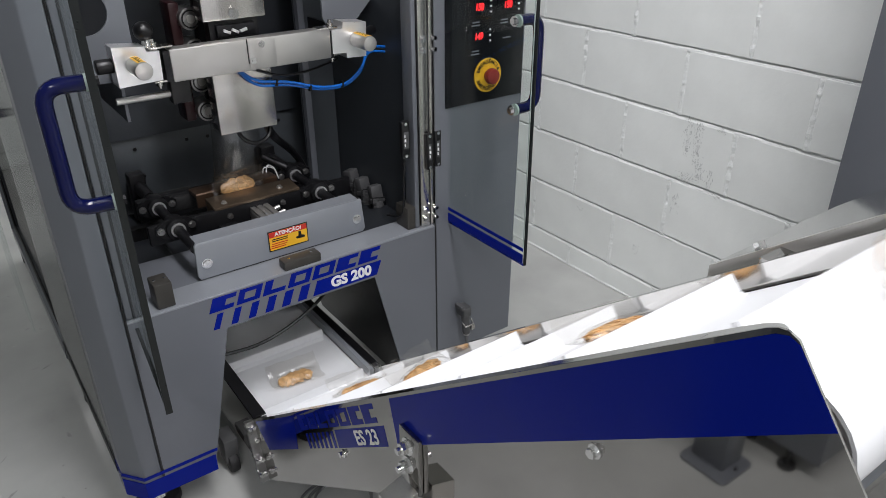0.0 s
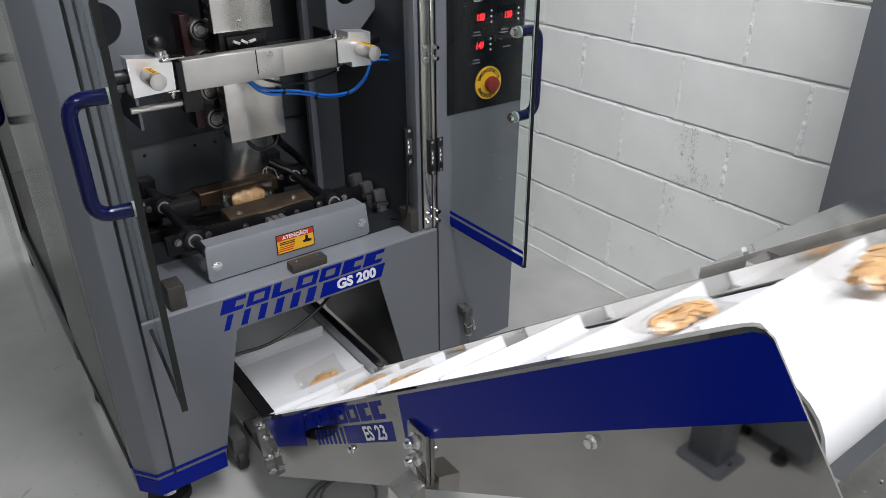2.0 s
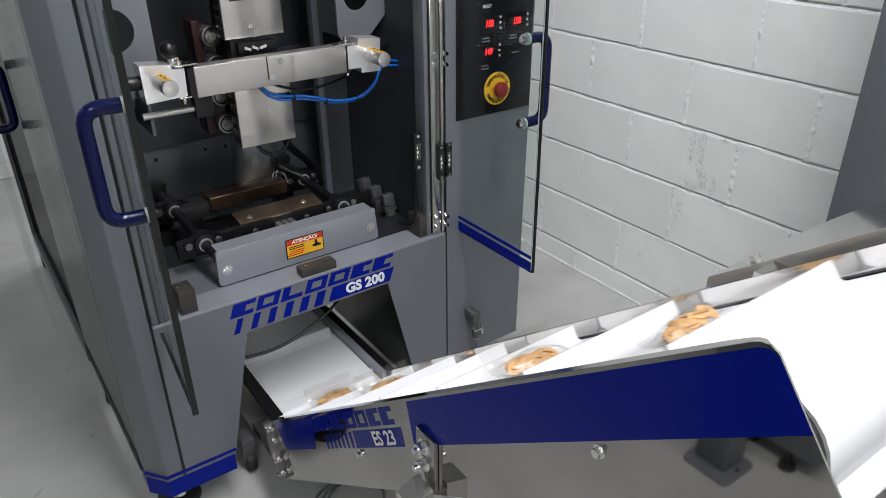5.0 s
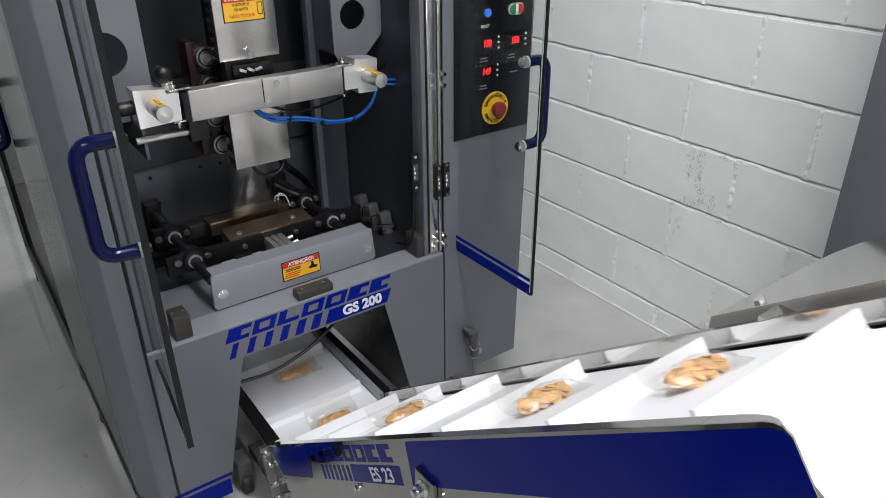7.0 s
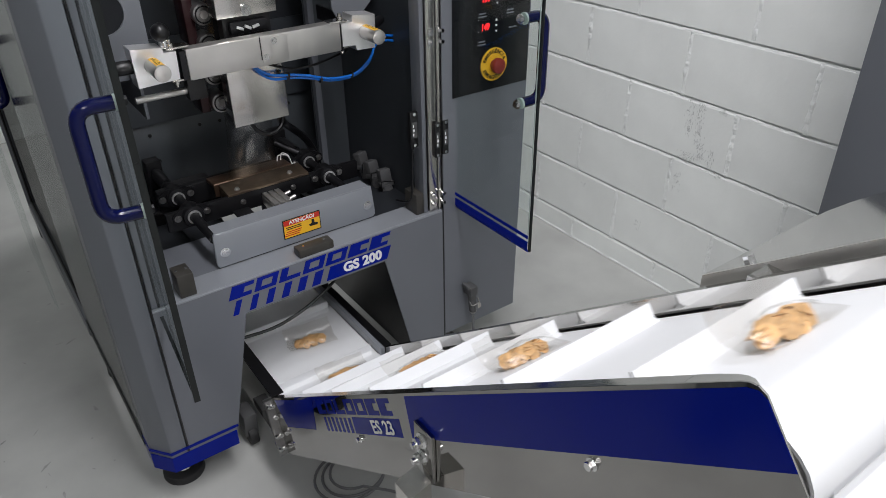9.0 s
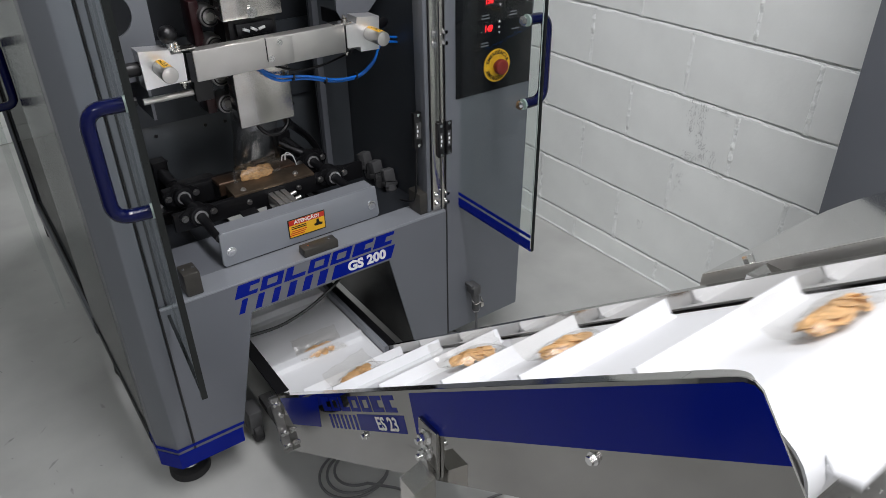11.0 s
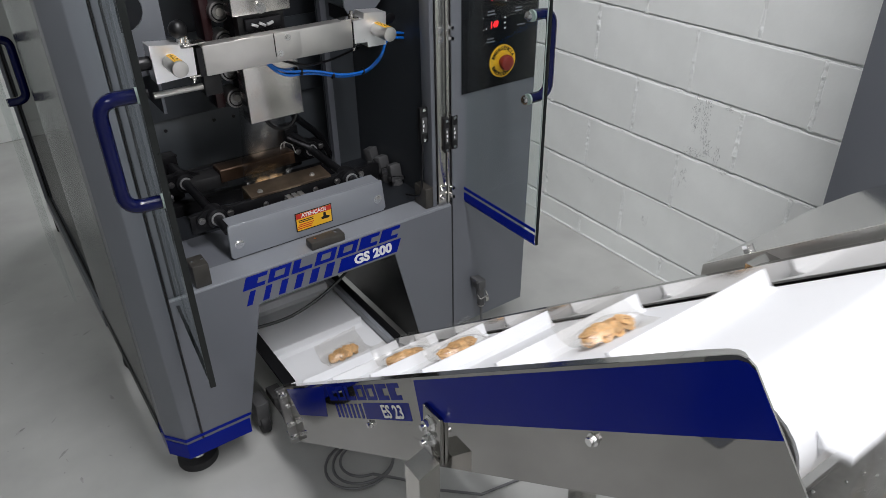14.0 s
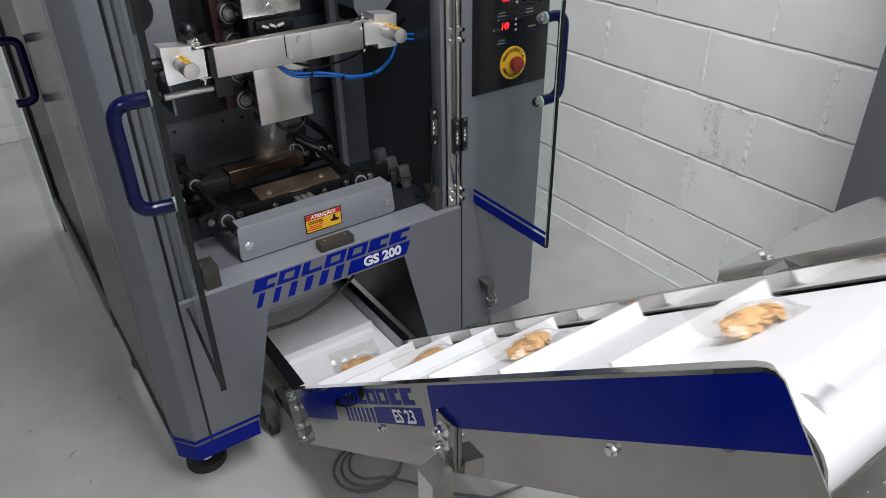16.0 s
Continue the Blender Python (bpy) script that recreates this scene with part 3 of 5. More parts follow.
def glass_door(x, y0, y1, z0, z1, hy, hz0, hz1, out, label, edge=0.003):
    d = thing("glass_door", (x, y1, z0), label, "glass door", "machine doors")
    part("pane", box(bmesh.new(), x - 0.003, x + 0.003, y0, y1, z0, z1), GLASS, d)
    part("edge_strip", box(bmesh.new(), x - edge, x + edge, y0 - 0.004, y0, z0, z1), EDGE, d, "dark polished glass edge")
    # thin pale strip painted in as the highlight on the glass edge
    if out > 0:
        part("edge_highlight", box(bmesh.new(), x - 0.0042, x - 0.0032, y0 + 0.0005, y0 + 0.0028, z0 + 0.045, z1), PALE_GREEN, d, "pale green highlight painted along the glass edge")
    part("edge_strip", box(bmesh.new(), x - 0.0033, x + 0.0033, y0, y1, z0 - 0.0015, z0), NAVY if out > 0 else EDGE, d)
    near, far = sorted((x - out * 0.0045, x - out * 0.0032))
    for b0, b1 in ((0.004, 0.026), (0.034, 0.042)) if out > 0 else ():
        part("vinyl_band", box(bmesh.new(), near, far, y0 + 0.002, y1, z0 + b0, z0 + b1), NAVY, d, "navy blue vinyl band")
    part("handle", handle_bar(x + out * 0.0035, x + out * 0.062, hy, hz0, hz1), HANDLE, d, "navy blue plastic pull handle")
    for hz in (hz0, hz1):
        bm = cyl(bmesh.new(), (x - out * 0.003, hy, hz), (x - out * 0.006, hy, hz), 0.0105, 18)
        cyl(bm, (x - out * 0.006, hy, hz), (x - out * 0.011, hy, hz), 0.007, 6)
        part("handle_fixing", bm, CHROME if out > 0 else IRON, d)
        part("handle_collar", cyl(bmesh.new(), (x + out * 0.0032, hy, hz), (x + out * 0.0075, hy, hz), 0.0125, 20), PALE_GREEN, d, "clear plastic collar")
    return d


glass_door(1.276, 1.02, 1.345, 0.552, 2.05, 1.079, 0.898, 1.079, 1, "open clear glass machine door with a navy pull handle")
left_door = glass_door(0.499, 1.009, 1.311, 0.537, 2.05, 1.031, 0.918, 1.094, -1, "open clear glass machine door with a navy pull handle", 0.0055)
left_door.rotation_euler.z = radians(-5.2)
SX = 0.416
side_door = thing("side_glass_door", (SX, 1.99, 0.17), "large glass side door with black rubber edging", "glass door", "machine doors")
part("pane", box(bmesh.new(), SX - 0.003, SX + 0.003, 2.0, 2.9, 0.17, 2.1), DIM, side_door)
part("rubber_edge", box(bmesh.new(), SX - 0.003, SX + 0.012, 1.982, 2.012, 0.16, 2.1, 0.003), EDGE, side_door)
part("rubber_edge", box(bmesh.new(), SX - 0.007, SX + 0.007, 2.0, 2.9, 0.155, 0.17, 0.003), RUBBER, side_door)
part("rubber_edge", box(bmesh.new(), SX - 0.007, SX + 0.007, 2.9, 2.912, 0.155, 2.1, 0.003), RUBBER, side_door)
part("rubber_edge", box(bmesh.new(), MX0 - 0.003, MX0 - 0.0005, MY + 0.1, 1.98, 0.15, 0.163), EDGE, side_door)
part("rubber_edge", box(bmesh.new(), MX0 - 0.003, MX0 - 0.0005, MY + 0.1, 1.98, 0.128, 0.134), EDGE, side_door)
part("lower_rail", box(bmesh.new(), MX0 - 0.004, MX0 + 0.03, 1.985, 2.92, 0.1, 0.155), GREY, side_door)
part("rear_post", box(bmesh.new(), MX0 - 0.004, MX0 + 0.04, 2.913, 2.95, 0.1, 2.1), GREY, side_door)
bm = bmesh.new()
cyl(bm, (MX0 + 0.02, 2.93, 0), (MX0 + 0.02, 2.93, 0.1), 0.02, 16)
part("rear_foot", bm, RUBBER, side_door)

# rear side door, swung open beside the pane
rear_door = thing("rear_glass_door", (0.335, 2.5, 0.17), "open rear glass door with a navy pull handle", "glass door", "machine doors")
part("pane", box(bmesh.new(), 0.344, 0.35, 2.07, 2.5, 0.17, 2.1), GLASS, rear_door)
part("handle", handle_bar(0.35, 0.4, 2.13, 0.79, 0.955), HANDLE, rear_door, "navy blue plastic pull handle")
for z in (1.9, 2.02):
    part("hinge_arm", box(bmesh.new(), 0.35, SX - 0.007, 2.46, 2.49, z, z + 0.03, 0.002), STEEL, rear_door)

# frame plates with round holes, inside the upper opening


def holed_plate(x0, x1, z0, z1, hx, hz, r, clip):
    bm = bmesh.new()
    n = 32
    outer = []
    for k in range(n):
        a = 2 * math.pi * k / n
        d = Vector((math.cos(a), math.sin(a)))
        t = min([(x1 - hx) / d.x if d.x > 1e-6 else 1e9, (x0 - hx) / d.x if d.x < -1e-6 else 1e9, (z1 - hz) / d.y if d.y > 1e-6 else 1e9, (z0 - hz) / d.y if d.y < -1e-6 else 1e9])
        if clip and d.x - d.y > 1e-6:
            t = min(t, ((x1 - hx) - (z0 + clip - hz)) / (d.x - d.y))
        outer.append((hx + d.x * t, hz + d.y * t))
    inner = [(hx + r * math.cos(2 * math.pi * k / n), hz + r * math.sin(2 * math.pi * k / n)) for k in range(n)]
    rows = [[bm.verts.new((u, y, v)) for u, v in pts] for pts, y in ((inner, 1.55), (outer, 1.55), (outer, 1.556), (inner, 1.556))]
    for a, b in zip(rows, rows[1:] + rows[:1]):
        for k in range(n):
            bm.faces.new((a[k], b[k], b[(k + 1) % n], a[(k + 1) % n]))
    return bm


part("frame_plate", holed_plate(0.50, 0.655, 0.965, 1.4, 0.575, 1.105, 0.045, 0.0), PLATE, machine, "grey frame plate with a round hole")
part("frame_plate", holed_plate(1.088, 1.223, 1.018, 1.4, 1.144, 1.124, 0.034, 0.055), PLATE, machine, "grey frame plate with a round hole")
part("frame_upright", box(bmesh.new(), 1.118, 1.135, 1.75, 1.77, 0.47, 2.0), GREY, machine)
for x, z in ((0.69, 0.697), (0.828, 0.697), (0.886, 0.695), (0.70, 0.62), (1.10, 0.70)):
    part("panel_screw", cyl(bmesh.new(), (x, 1.9145, z), (x, 1.912, z), 0.005, 12), BLACK, machine)
part("inner_floor", box(bmesh.new(), 0.661, 0.765, 1.526, 1.9, 0.522, 0.527), DARK, machine)
part("inner_floor", box(bmesh.new(), 0.661, SEAM - 0.01, MY + 0.08, 1.525, 0.53, 0.534), DARK, machine)
part("inner_floor", box(bmesh.new(), 0.482, 0.66, MY + 0.145, 1.9, TABLE - 0.03, TABLE - 0.025), DARK, machine)

# forming box with the vertical seal, which presses forward and back
SEAL_AT = (0.854, 1.5, 0.83)
forming = part("forming_box", box(bmesh.new(), 0.787, 0.921, 1.49, 1.535, 0.83, 1.02, 0.002), STEEL, machine, "brushed stainless forming box", origin=SEAL_AT)
for z in (0.84, 0.87, 0.9, 0.93, 0.96, 0.99):
    part("side_slot", box(bmesh.new(), 0.7862, 0.7872, 1.497, 1.53, z, z + 0.012), BLACK, forming)
upper = part("heat_shield", box(bmesh.new(), 0.786, 0.922, 1.488, 1.535, 1.072, 1.36, 0.002), STEEL, machine, "brushed stainless heat shield with a hot surface sticker")
for z in (1.08, 1.1, 1.12, 1.14, 1.16, 1.18):
    part("side_slot", box(bmesh.new(), 0.785, 0.7862, 1.497, 1.53, z, z + 0.012), BLACK, upper)
sticker("hot_sticker", 0.852, 1.488, 1.179, 0.091, 0.058, [("SUPERFÍCIE", -0.06, 0.09, 0.14, BLACK), ("QUENTE", -0.06, -0.07, 0.14, BLACK), ("NÃO TOQUE", -0.05, -0.3, 0.17, RED)], upper, "tube")
part("shield_bolt", bolt(bmesh.new(), (0.852, 1.4875, 1.083), (0, -1, 0), 0.008, 0.012), CHROME, upper)
part("neck", box(bmesh.new(), 0.80, 0.908, 1.5, 1.53, 1.02, 1.072), BLACK, machine)
part("neck_strap", box(bmesh.new(), 0.812, 0.896, 1.487, 1.5, 1.036, 1.062, 0.002), IRON, machine)
for x, turn in ((0.832, 24), (0.85, 30), (0.868, -14)):
    bm = box(bmesh.new(), -0.008, 0.008, -0.003, 0.003, -0.003, 0.003, 0.001)
    bm.transform(pose(x, 1.4845, 1.049, 0, turn, 0))
    part("neck_clip", bm, ALU, machine, "small pale metal clip")
part("tube_rear", cyl(bmesh.new(), (0.854, 1.6, 0.86), (0.854, 1.6, 2.05), 0.052, 32), IRON, machine)
# draw-down belts with red blocks and chrome rollers
for z0, z1 in ((0.84, 0.93), (1.0, 1.1)):
    part("belt_block", box(bmesh.new(), 0.752, 0.775, 1.60, 1.66, z0, z1, 0.004), MAROON, machine, "dark red belt carrier block")
for x, y, z in ((0.79, 1.632, 1.066), (0.792, 1.632, 1.0), (0.792, 1.632, 0.93), (0.796, 1.63, 0.863)):
    bm = cyl(bmesh.new(), (x, y, z), (x, y - 0.05, z), 0.024, 28, None, 0.003)
    part("belt_roller", bm, GUN, machine, "chrome belt roller")
    part("roller_hub", cyl(bmesh.new(), (x, y - 0.05, z), (x, y - 0.054, z), 0.009, 20), SATIN, machine)
    part("roller_rim", ring(bmesh.new(), (x, y - 0.0505, z), (0, 1, 0), 0.0165, 0.0195, 0.003), IRON, machine)

# clamp bar across the opening, with aluminium blocks and pins
bar = part("clamp_bar", box(bmesh.new(), 0.692, 1.044, 1.43, 1.462, 0.975, 1.04, 0.004), SATIN, machine, "brushed stainless clamp bar between two aluminium blocks")
part("bar_joint", box(bmesh.new(), 0.8495, 0.851, 1.4285, 1.43, 0.99, 1.04), IRON, bar)
for x, z in ((0.881, 1.027), (0.86, 0.995)):
    bm = cyl(bmesh.new(), (x, 1.43, z), (x, 1.4265, z), 0.007, 18)
    cyl(bm, (x, 1.4265, z), (x, 1.4255, z), 0.004, 6)
    part("bar_screw", bm, CHROME, bar)
part("bar_gap", box(bmesh.new(), 0.68, 0.692, 1.432, 1.46, 0.978, 1.037), IRON, bar)
part("bar_gap", box(bmesh.new(), 1.044, 1.05, 1.432, 1.46, 0.974, 1.034), IRON, bar)
part("lap_plate", box(bmesh.new(), 0.8515, 0.912, 1.4282, 1.4298, 0.981, 1.036, 0.0006), SATIN, bar, "thin stainless joint plate")
LEFT_BLOCK = [(0.589, 0.98), (0.672, 0.984), (0.674, 1.04), (0.65, 1.041), (0.648, 1.051), (0.588, 1.057)]
RIGHT_BLOCK = [(1.047, 0.984), (1.08, 0.982), (1.082, 0.970), (1.131, 0.968), (1.135, 1.044), (1.076, 1.05), (1.074, 1.036), (1.047, 1.036)]
for outline, cx, cz, hx in ((LEFT_BLOCK, 0.624, 1.02, 0.668), (RIGHT_BLOCK, 1.106, 1.009, 1.052)):
    blk = part("end_block", prism(bmesh.new(), outline, "y", 1.43, 1.475), ALU, machine, "machined aluminium clamp block")
    pin = part("clamp_pin", cyl(bmesh.new(), (cx, 1.43, cz), (cx, 1.364, cz), 0.0165, 28, None, 0.002), SATIN, blk, "steel pin with a yellow scale")
    bm = bmesh.new()
    for k in range(5):
        a0, a1 = radians(62 + 11 * k), radians(73 + 11 * k)
        prism(bm, [(cx + r * math.cos(a), cz + r * math.sin(a)) for r, a in ((0.0166, a0), (0.0166, a1), (0.0172, a1), (0.0172, a0))], "y", 1.372, 1.426)
    part("scale_strip", bm, YELLOW, pin)
    for k in range(7):
        part("scale_tick", box(bmesh.new(), cx - 0.005, cx + (0.004 if k % 2 else 0.001), 1.376 + 0.007 * k, 1.377 + 0.007 * k, cz + 0.0168, cz + 0.0176), BLACK, pin)
    toward = 1 if hx < 0.8 else -1
    for hz, drop in ((1.043 if hx < 0.8 else 1.0375, 1), (0.978, -1)):
        bm = box(bmesh.new(), min(hx - 0.012 * toward, hx + 0.034 * toward), max(hx - 0.012 * toward, hx + 0.034 * toward), 1.433, 1.462, hz, hz + 0.004, 0.001)
        cyl(bm, (hx, 1.447, hz - 0.008), (hx, 1.447, hz + 0.011), 0.0075, 16)
        cyl(bm, (hx, 1.447, hz + 0.002 + 0.009 * drop), (hx, 1.447, hz + 0.002 + 0.016 * drop), 0.004, 12)
        part("hinge_knuckle", bm, STEEL, blk)
bm = cyl(bmesh.new(), (0.658, 1.45, 1.045), (0.658, 1.45, 1.062), 0.009, 14)
knob = part("clamp_stem", bm, CHROME, machine)
part("ball_knob", ball(bmesh.new(), (0.656, 1.45, 1.076), 0.0185, 24), BLACK, knob, "black ball knob")
# arms that carry the blocks back to the frame
part("carrier_arm", box(bmesh.new(), 0.60, 0.606, 1.475, 1.70, 0.90, 1.0), GREY, machine)
part("carrier_arm", box(bmesh.new(), 1.12, 1.126, 1.475, 1.70, 0.985, 1.02), IRON, machine)
part("guide_shaft", cyl(bmesh.new(), (0.585, 1.47, 0.945), (0.71, 1.47, 0.945), 0.007, 16), SATIN, machine)
part("guide_block", box(bmesh.new(), 0.69, 0.73, 1.455, 1.485, 0.925, 0.975, 0.003), BLACK, machine)
part("adjust_knob", cyl(bmesh.new(), (0.589, 1.45, 1.02), (0.558, 1.45, 1.02), 0.014, 18, None, 0.002), BLACK, machine)
part("damper", cyl(bmesh.new(), (1.135, 1.46, 1.005), (1.19, 1.5, 1.01), 0.011, 16), BLACK, machine)
for dz, dy in ((0.0, 0.0), (-0.012, 0.006)):
    pts = [(1.226, 1.5, 0.965 + dz), (1.19, 1.5, 0.972 + dz), (1.155, 1.475, 0.96), (1.143, 1.47 + dy, 0.935 + dz), (1.10, 1.47 + dy, 0.90 + dz * 0.5), (1.03, 1.465 + dy, 0.902 + dz * 0.5), (0.95, 1.465 + dy, 0.93 + dz * 0.6), (0.875, 1.468 + dy, 0.94 + dz), (0.838, 1.475, 0.972)]
    part("air_hose", sweep(bmesh.new(), rounded(pts, 0.03), 0.0032, 8), BLUEHOSE, machine, "blue pneumatic hose")
for x, y, z in ((0.92, 1.468, 0.932), (1.0, 1.468, 0.908), (1.085, 1.473, 0.901)):
    part("cable_tie", cyl(bmesh.new(), (x - 0.002, y, z), (x + 0.002, y, z - 0.0005), 0.0085, 14), BLACK, machine)
part("hose_cable", sweep(bmesh.new(), rounded([(1.08, 1.475, 0.96), (1.0, 1.465, 0.945), (0.93, 1.46, 0.945), (0.88, 1.47, 0.965)], 0.04), 0.003, 8), BLACK, machine)

# jaw station: fixed rods, two sliding cross bars
for x in (0.662, 1.02):
    part("guide_rod", cyl(bmesh.new(), (x, 1.388, 0.63), (x, 1.9, 0.63), 0.0115, 18), IRON, machine, "blackened steel guide rod")
    part("rod_end", cyl(bmesh.new(), (x, 1.72, 0.63), (x, 1.80, 0.63), 0.016, 18), IRON, machine)
    part("rod_bracket", box(bmesh.new(), x - 0.02, x + 0.02, 1.82, 1.86, TABLE - 0.02, 0.66, 0.003), IRON, machine)
FRONT_AT, REAR_AT = (0.84, 1.54, 0.63), (0.84, 1.655, 0.63)


def crossbar(at, front):
    y = at[1]
    bm = box(bmesh.new(), 0.602, 1.115, y - 0.003, y + 0.011, 0.596, 0.643, 0.002) if front else box(bmesh.new(), 0.62, 1.06, y + 0.004, y + 0.03, 0.59, 0.645, 0.003)
    body = part("jaw_crossbar", bm, IRON, machine, "blackened sliding jaw cross bar", origin=at)
    for x in (0.662, 1.02):
        bm = cyl(bmesh.new(), (x, y - 0.022, 0.63), (x, y + 0.02, 0.63), 0.025, 28, None, 0.003)
        prism(bm, [(x - 0.046, 0.622), (x - 0.024, 0.607), (x + 0.024, 0.607), (x + 0.046, 0.622), (x + 0.046, 0.638), (x + 0.024, 0.653), (x - 0.024, 0.653), (x - 0.046, 0.638)], "y", y - 0.010, y - 0.003)
        b = part("bearing", bm, IRON, body)
        part("bearing_ring", ring(bmesh.new(), (x, y - 0.023, 0.63), (0, 1, 0), 0.0125, 0.0165, 0.005), ALU, b)
        for dx in (-0.035, 0.035):
            part("bearing_bolt", bolt(bmesh.new(), (x + dx, y - 0.010, 0.63), (0, -1, 0), 0.006, 0.005), GUN, b)
    if front:
        bm = prism(bmesh.new(), [(y - 0.004, 0.6435), (y - 0.004, 0.65), (y + 0.056, 0.656), (y + 0.058, 0.652), (y + 0.058, 0.62), (y + 0.05, 0.62), (y + 0.05, 0.6475)], "x", 0.755, 0.972, 0.001)
        part("jaw_plate", bm, BRONZE, body, "heat-stained steel sealing jaw")
        for x, dy in ((0.784, 0.02), (0.93, 0.03)):
            part("jaw_bolt", bolt(bmesh.new(), (x, y + dy - 0.01, 0.652), (0, 0, 1), 0.005, 0.004), SATIN, body)
        for x in (0.79, 0.925):
            part("jaw_bolt", bolt(bmesh.new(), (x, y - 0.003, 0.622), (0, -1, 0), 0.005, 0.006), GUN, body)
        bm = box(bmesh.new(), 0.838, 0.886, y - 0.082, y - 0.004, 0.6, 0.625, 0.002)
        for k in range(3):
            box(bm, 0.839 + 0.0165 * k, 0.852 + 0.0165 * k, y - 0.081, y - 0.005, 0.624, 0.632, 0.0015)
        cylinder = part("air_cylinder", bm, SATIN, body, "small aluminium pneumatic cylinder")
        for dx, dz in ((0.845, 0.606), (0.879, 0.606), (0.845, 0.622), (0.879, 0.622)):
            part("cylinder_screw", cyl(bmesh.new(), (dx, y - 0.082, dz), (dx, y - 0.0835, dz), 0.0035, 10), BLACK, cylinder)
        part("cylinder_pin", cyl(bmesh.new(), (0.862, y - 0.082, 0.613), (0.862, y - 0.087, 0.613), 0.004, 12), CHROME, cylinder)
        for fy in (0.03, 0.06):
            part("cylinder_fitting", cyl(bmesh.new(), (0.886, y - fy, 0.622), (0.904, y - fy, 0.626), 0.005, 12), SATIN, cylinder)
        part("jaw_stay", box(bmesh.new(), 0.735, 0.815, y - 0.095, y - 0.05, 0.598, 0.606, 0.003), BRONZE, body, "brown-stained steel stay")
        part("stay_bracket", box(bmesh.new(), 0.76, 0.8, y - 0.052, y - 0.003, 0.599, 0.605), IRON, body)
    else:
        bm = prism(bmesh.new(), [(y - 0.054, 0.652), (y - 0.052, 0.655), (y + 0.004, 0.651), (y + 0.004, 0.641), (y - 0.048, 0.645), (y - 0.048, 0.62), (y - 0.054, 0.62)], "x", 0.745, 0.955, 0.001)
        part("jaw_plate", bm, COPPER, body, "copper-brown rear sealing jaw")
        for k in (0, 1):
            wire = rounded([(0.945 - 0.01 * k, y - 0.01, 0.65), (0.95 - 0.01 * k, y - 0.005, 0.672 - 0.006 * k), (0.968, y - 0.01, 0.662), (0.975, y - 0.015, 0.63)], 0.02)
            part("heater_wire", sweep(bmesh.new(), wire, 0.0017, 6), WHITE, body, "white heater wire")
    return body


front_jaw, rear_jaw = crossbar(FRONT_AT, True), crossbar(REAR_AT, False)
bm = box(bmesh.new(), 0.665, 0.765, 1.67, 1.73, 0.6, 0.64, 0.008)
part("rear_housing", bm, RUBBER, machine)
part("jaw_drive", box(bmesh.new(), 0.57, 1.10, 1.72, 1.75, 0.5, 0.56, 0.004), IRON, machine)
bm = sweep(bmesh.new(), rounded([(0.90, 1.53, 0.86), (0.93, 1.56, 0.79), (0.98, 1.66, 0.74), (1.06, 1.72, 0.66), (1.1, 1.75, 0.58)], 0.05), 0.010, 10)
part("corrugated_cable", bm, BLACK, machine, "black cable conduit")
part("cable_loop", sweep(bmesh.new(), rounded([(0.83, 1.52, 0.835), (0.845, 1.51, 0.80), (0.88, 1.51, 0.785), (0.915, 1.52, 0.80), (0.92, 1.53, 0.85)], 0.03), 0.005, 8), BLACK, machine)
part("air_ram", cyl(bmesh.new(), (0.95, 1.69, 0.685), (1.0, 1.655, 0.655), 0.010, 16), IRON, machine)
# valve fittings beside the jaws
for x, y, z, turn in ((1.203, 1.675, 0.573, 18), (1.2, 1.61, 0.57, 8), (1.202, 1.545, 0.568, -6)):
    bm = box(bmesh.new(), -0.015, 0.015, -0.012, 0.014, -0.016, 0.02, 0.004)
    box(bm, -0.017, 0.017, -0.014, 0.01, -0.024, -0.012, 0.002)
    cyl(bm, (0, -0.004, -0.058), (0, -0.004, -0.02), 0.0135, 18)
    for k in range(3):
        cyl(bm, (0, -0.004, -0.052 + 0.009 * k), (0, -0.004, -0.048 + 0.009 * k), 0.0148, 18)
    lean = pose(x, y, z, -13, -2, turn) @ Matrix.Scale(1.12, 4)
    bm.transform(lean)
    plug = part("valve_plug", bm, PLUG, machine, "dark grey valve connector")
    part("valve_nut", cyl(bmesh.new(), lean @ Vector((0, -0.004, -0.07)), lean @ Vector((0, -0.004, -0.057)), 0.0115, 18), SATIN, plug, "pale threaded end")
    wire = sweep(bmesh.new(), rounded([lean @ Vector(p) for p in ((-0.016, -0.008, -0.032), (-0.018, -0.019, -0.006), (0.018, -0.019, -0.014), (0.016, -0.008, -0.032))], 0.006), 0.0014, 6)
    part("bail_wire", wire, BLACK, plug)
part("rear_shelf", box(bmesh.new(), 1.02, SEAM - 0.01, MY + 0.145, 1.78, 0.5, 0.52), DARK, machine)

# film tube hanging from the forming box to the jaws
def film_tube():
    bm = bmesh.new()
    rows = []
    for i in range(9):
        f = i / 8
        z = 0.86 - f * 0.225
        rx, ry = 0.055 + 0.01 * f, 0.04 * (1 - f) ** 0.8 + 0.002
        y = 1.56 + 0.038 * f
        rows.append([bm.verts.new((0.848 + rx * math.cos(2 * math.pi * k / 28) * (1 + 0.03 * math.sin(5 * k + i)), y + ry * math.sin(2 * math.pi * k / 28), z)) for k in range(28)])
    for a, b in zip(rows, rows[1:]):
        for k in range(28):
            bm.faces.new((a[k], a[(k + 1) % 28], b[(k + 1) % 28], b[k]))
    return bm


part("film_tube", film_tube(), TUBE, machine, "clear plastic film tube")
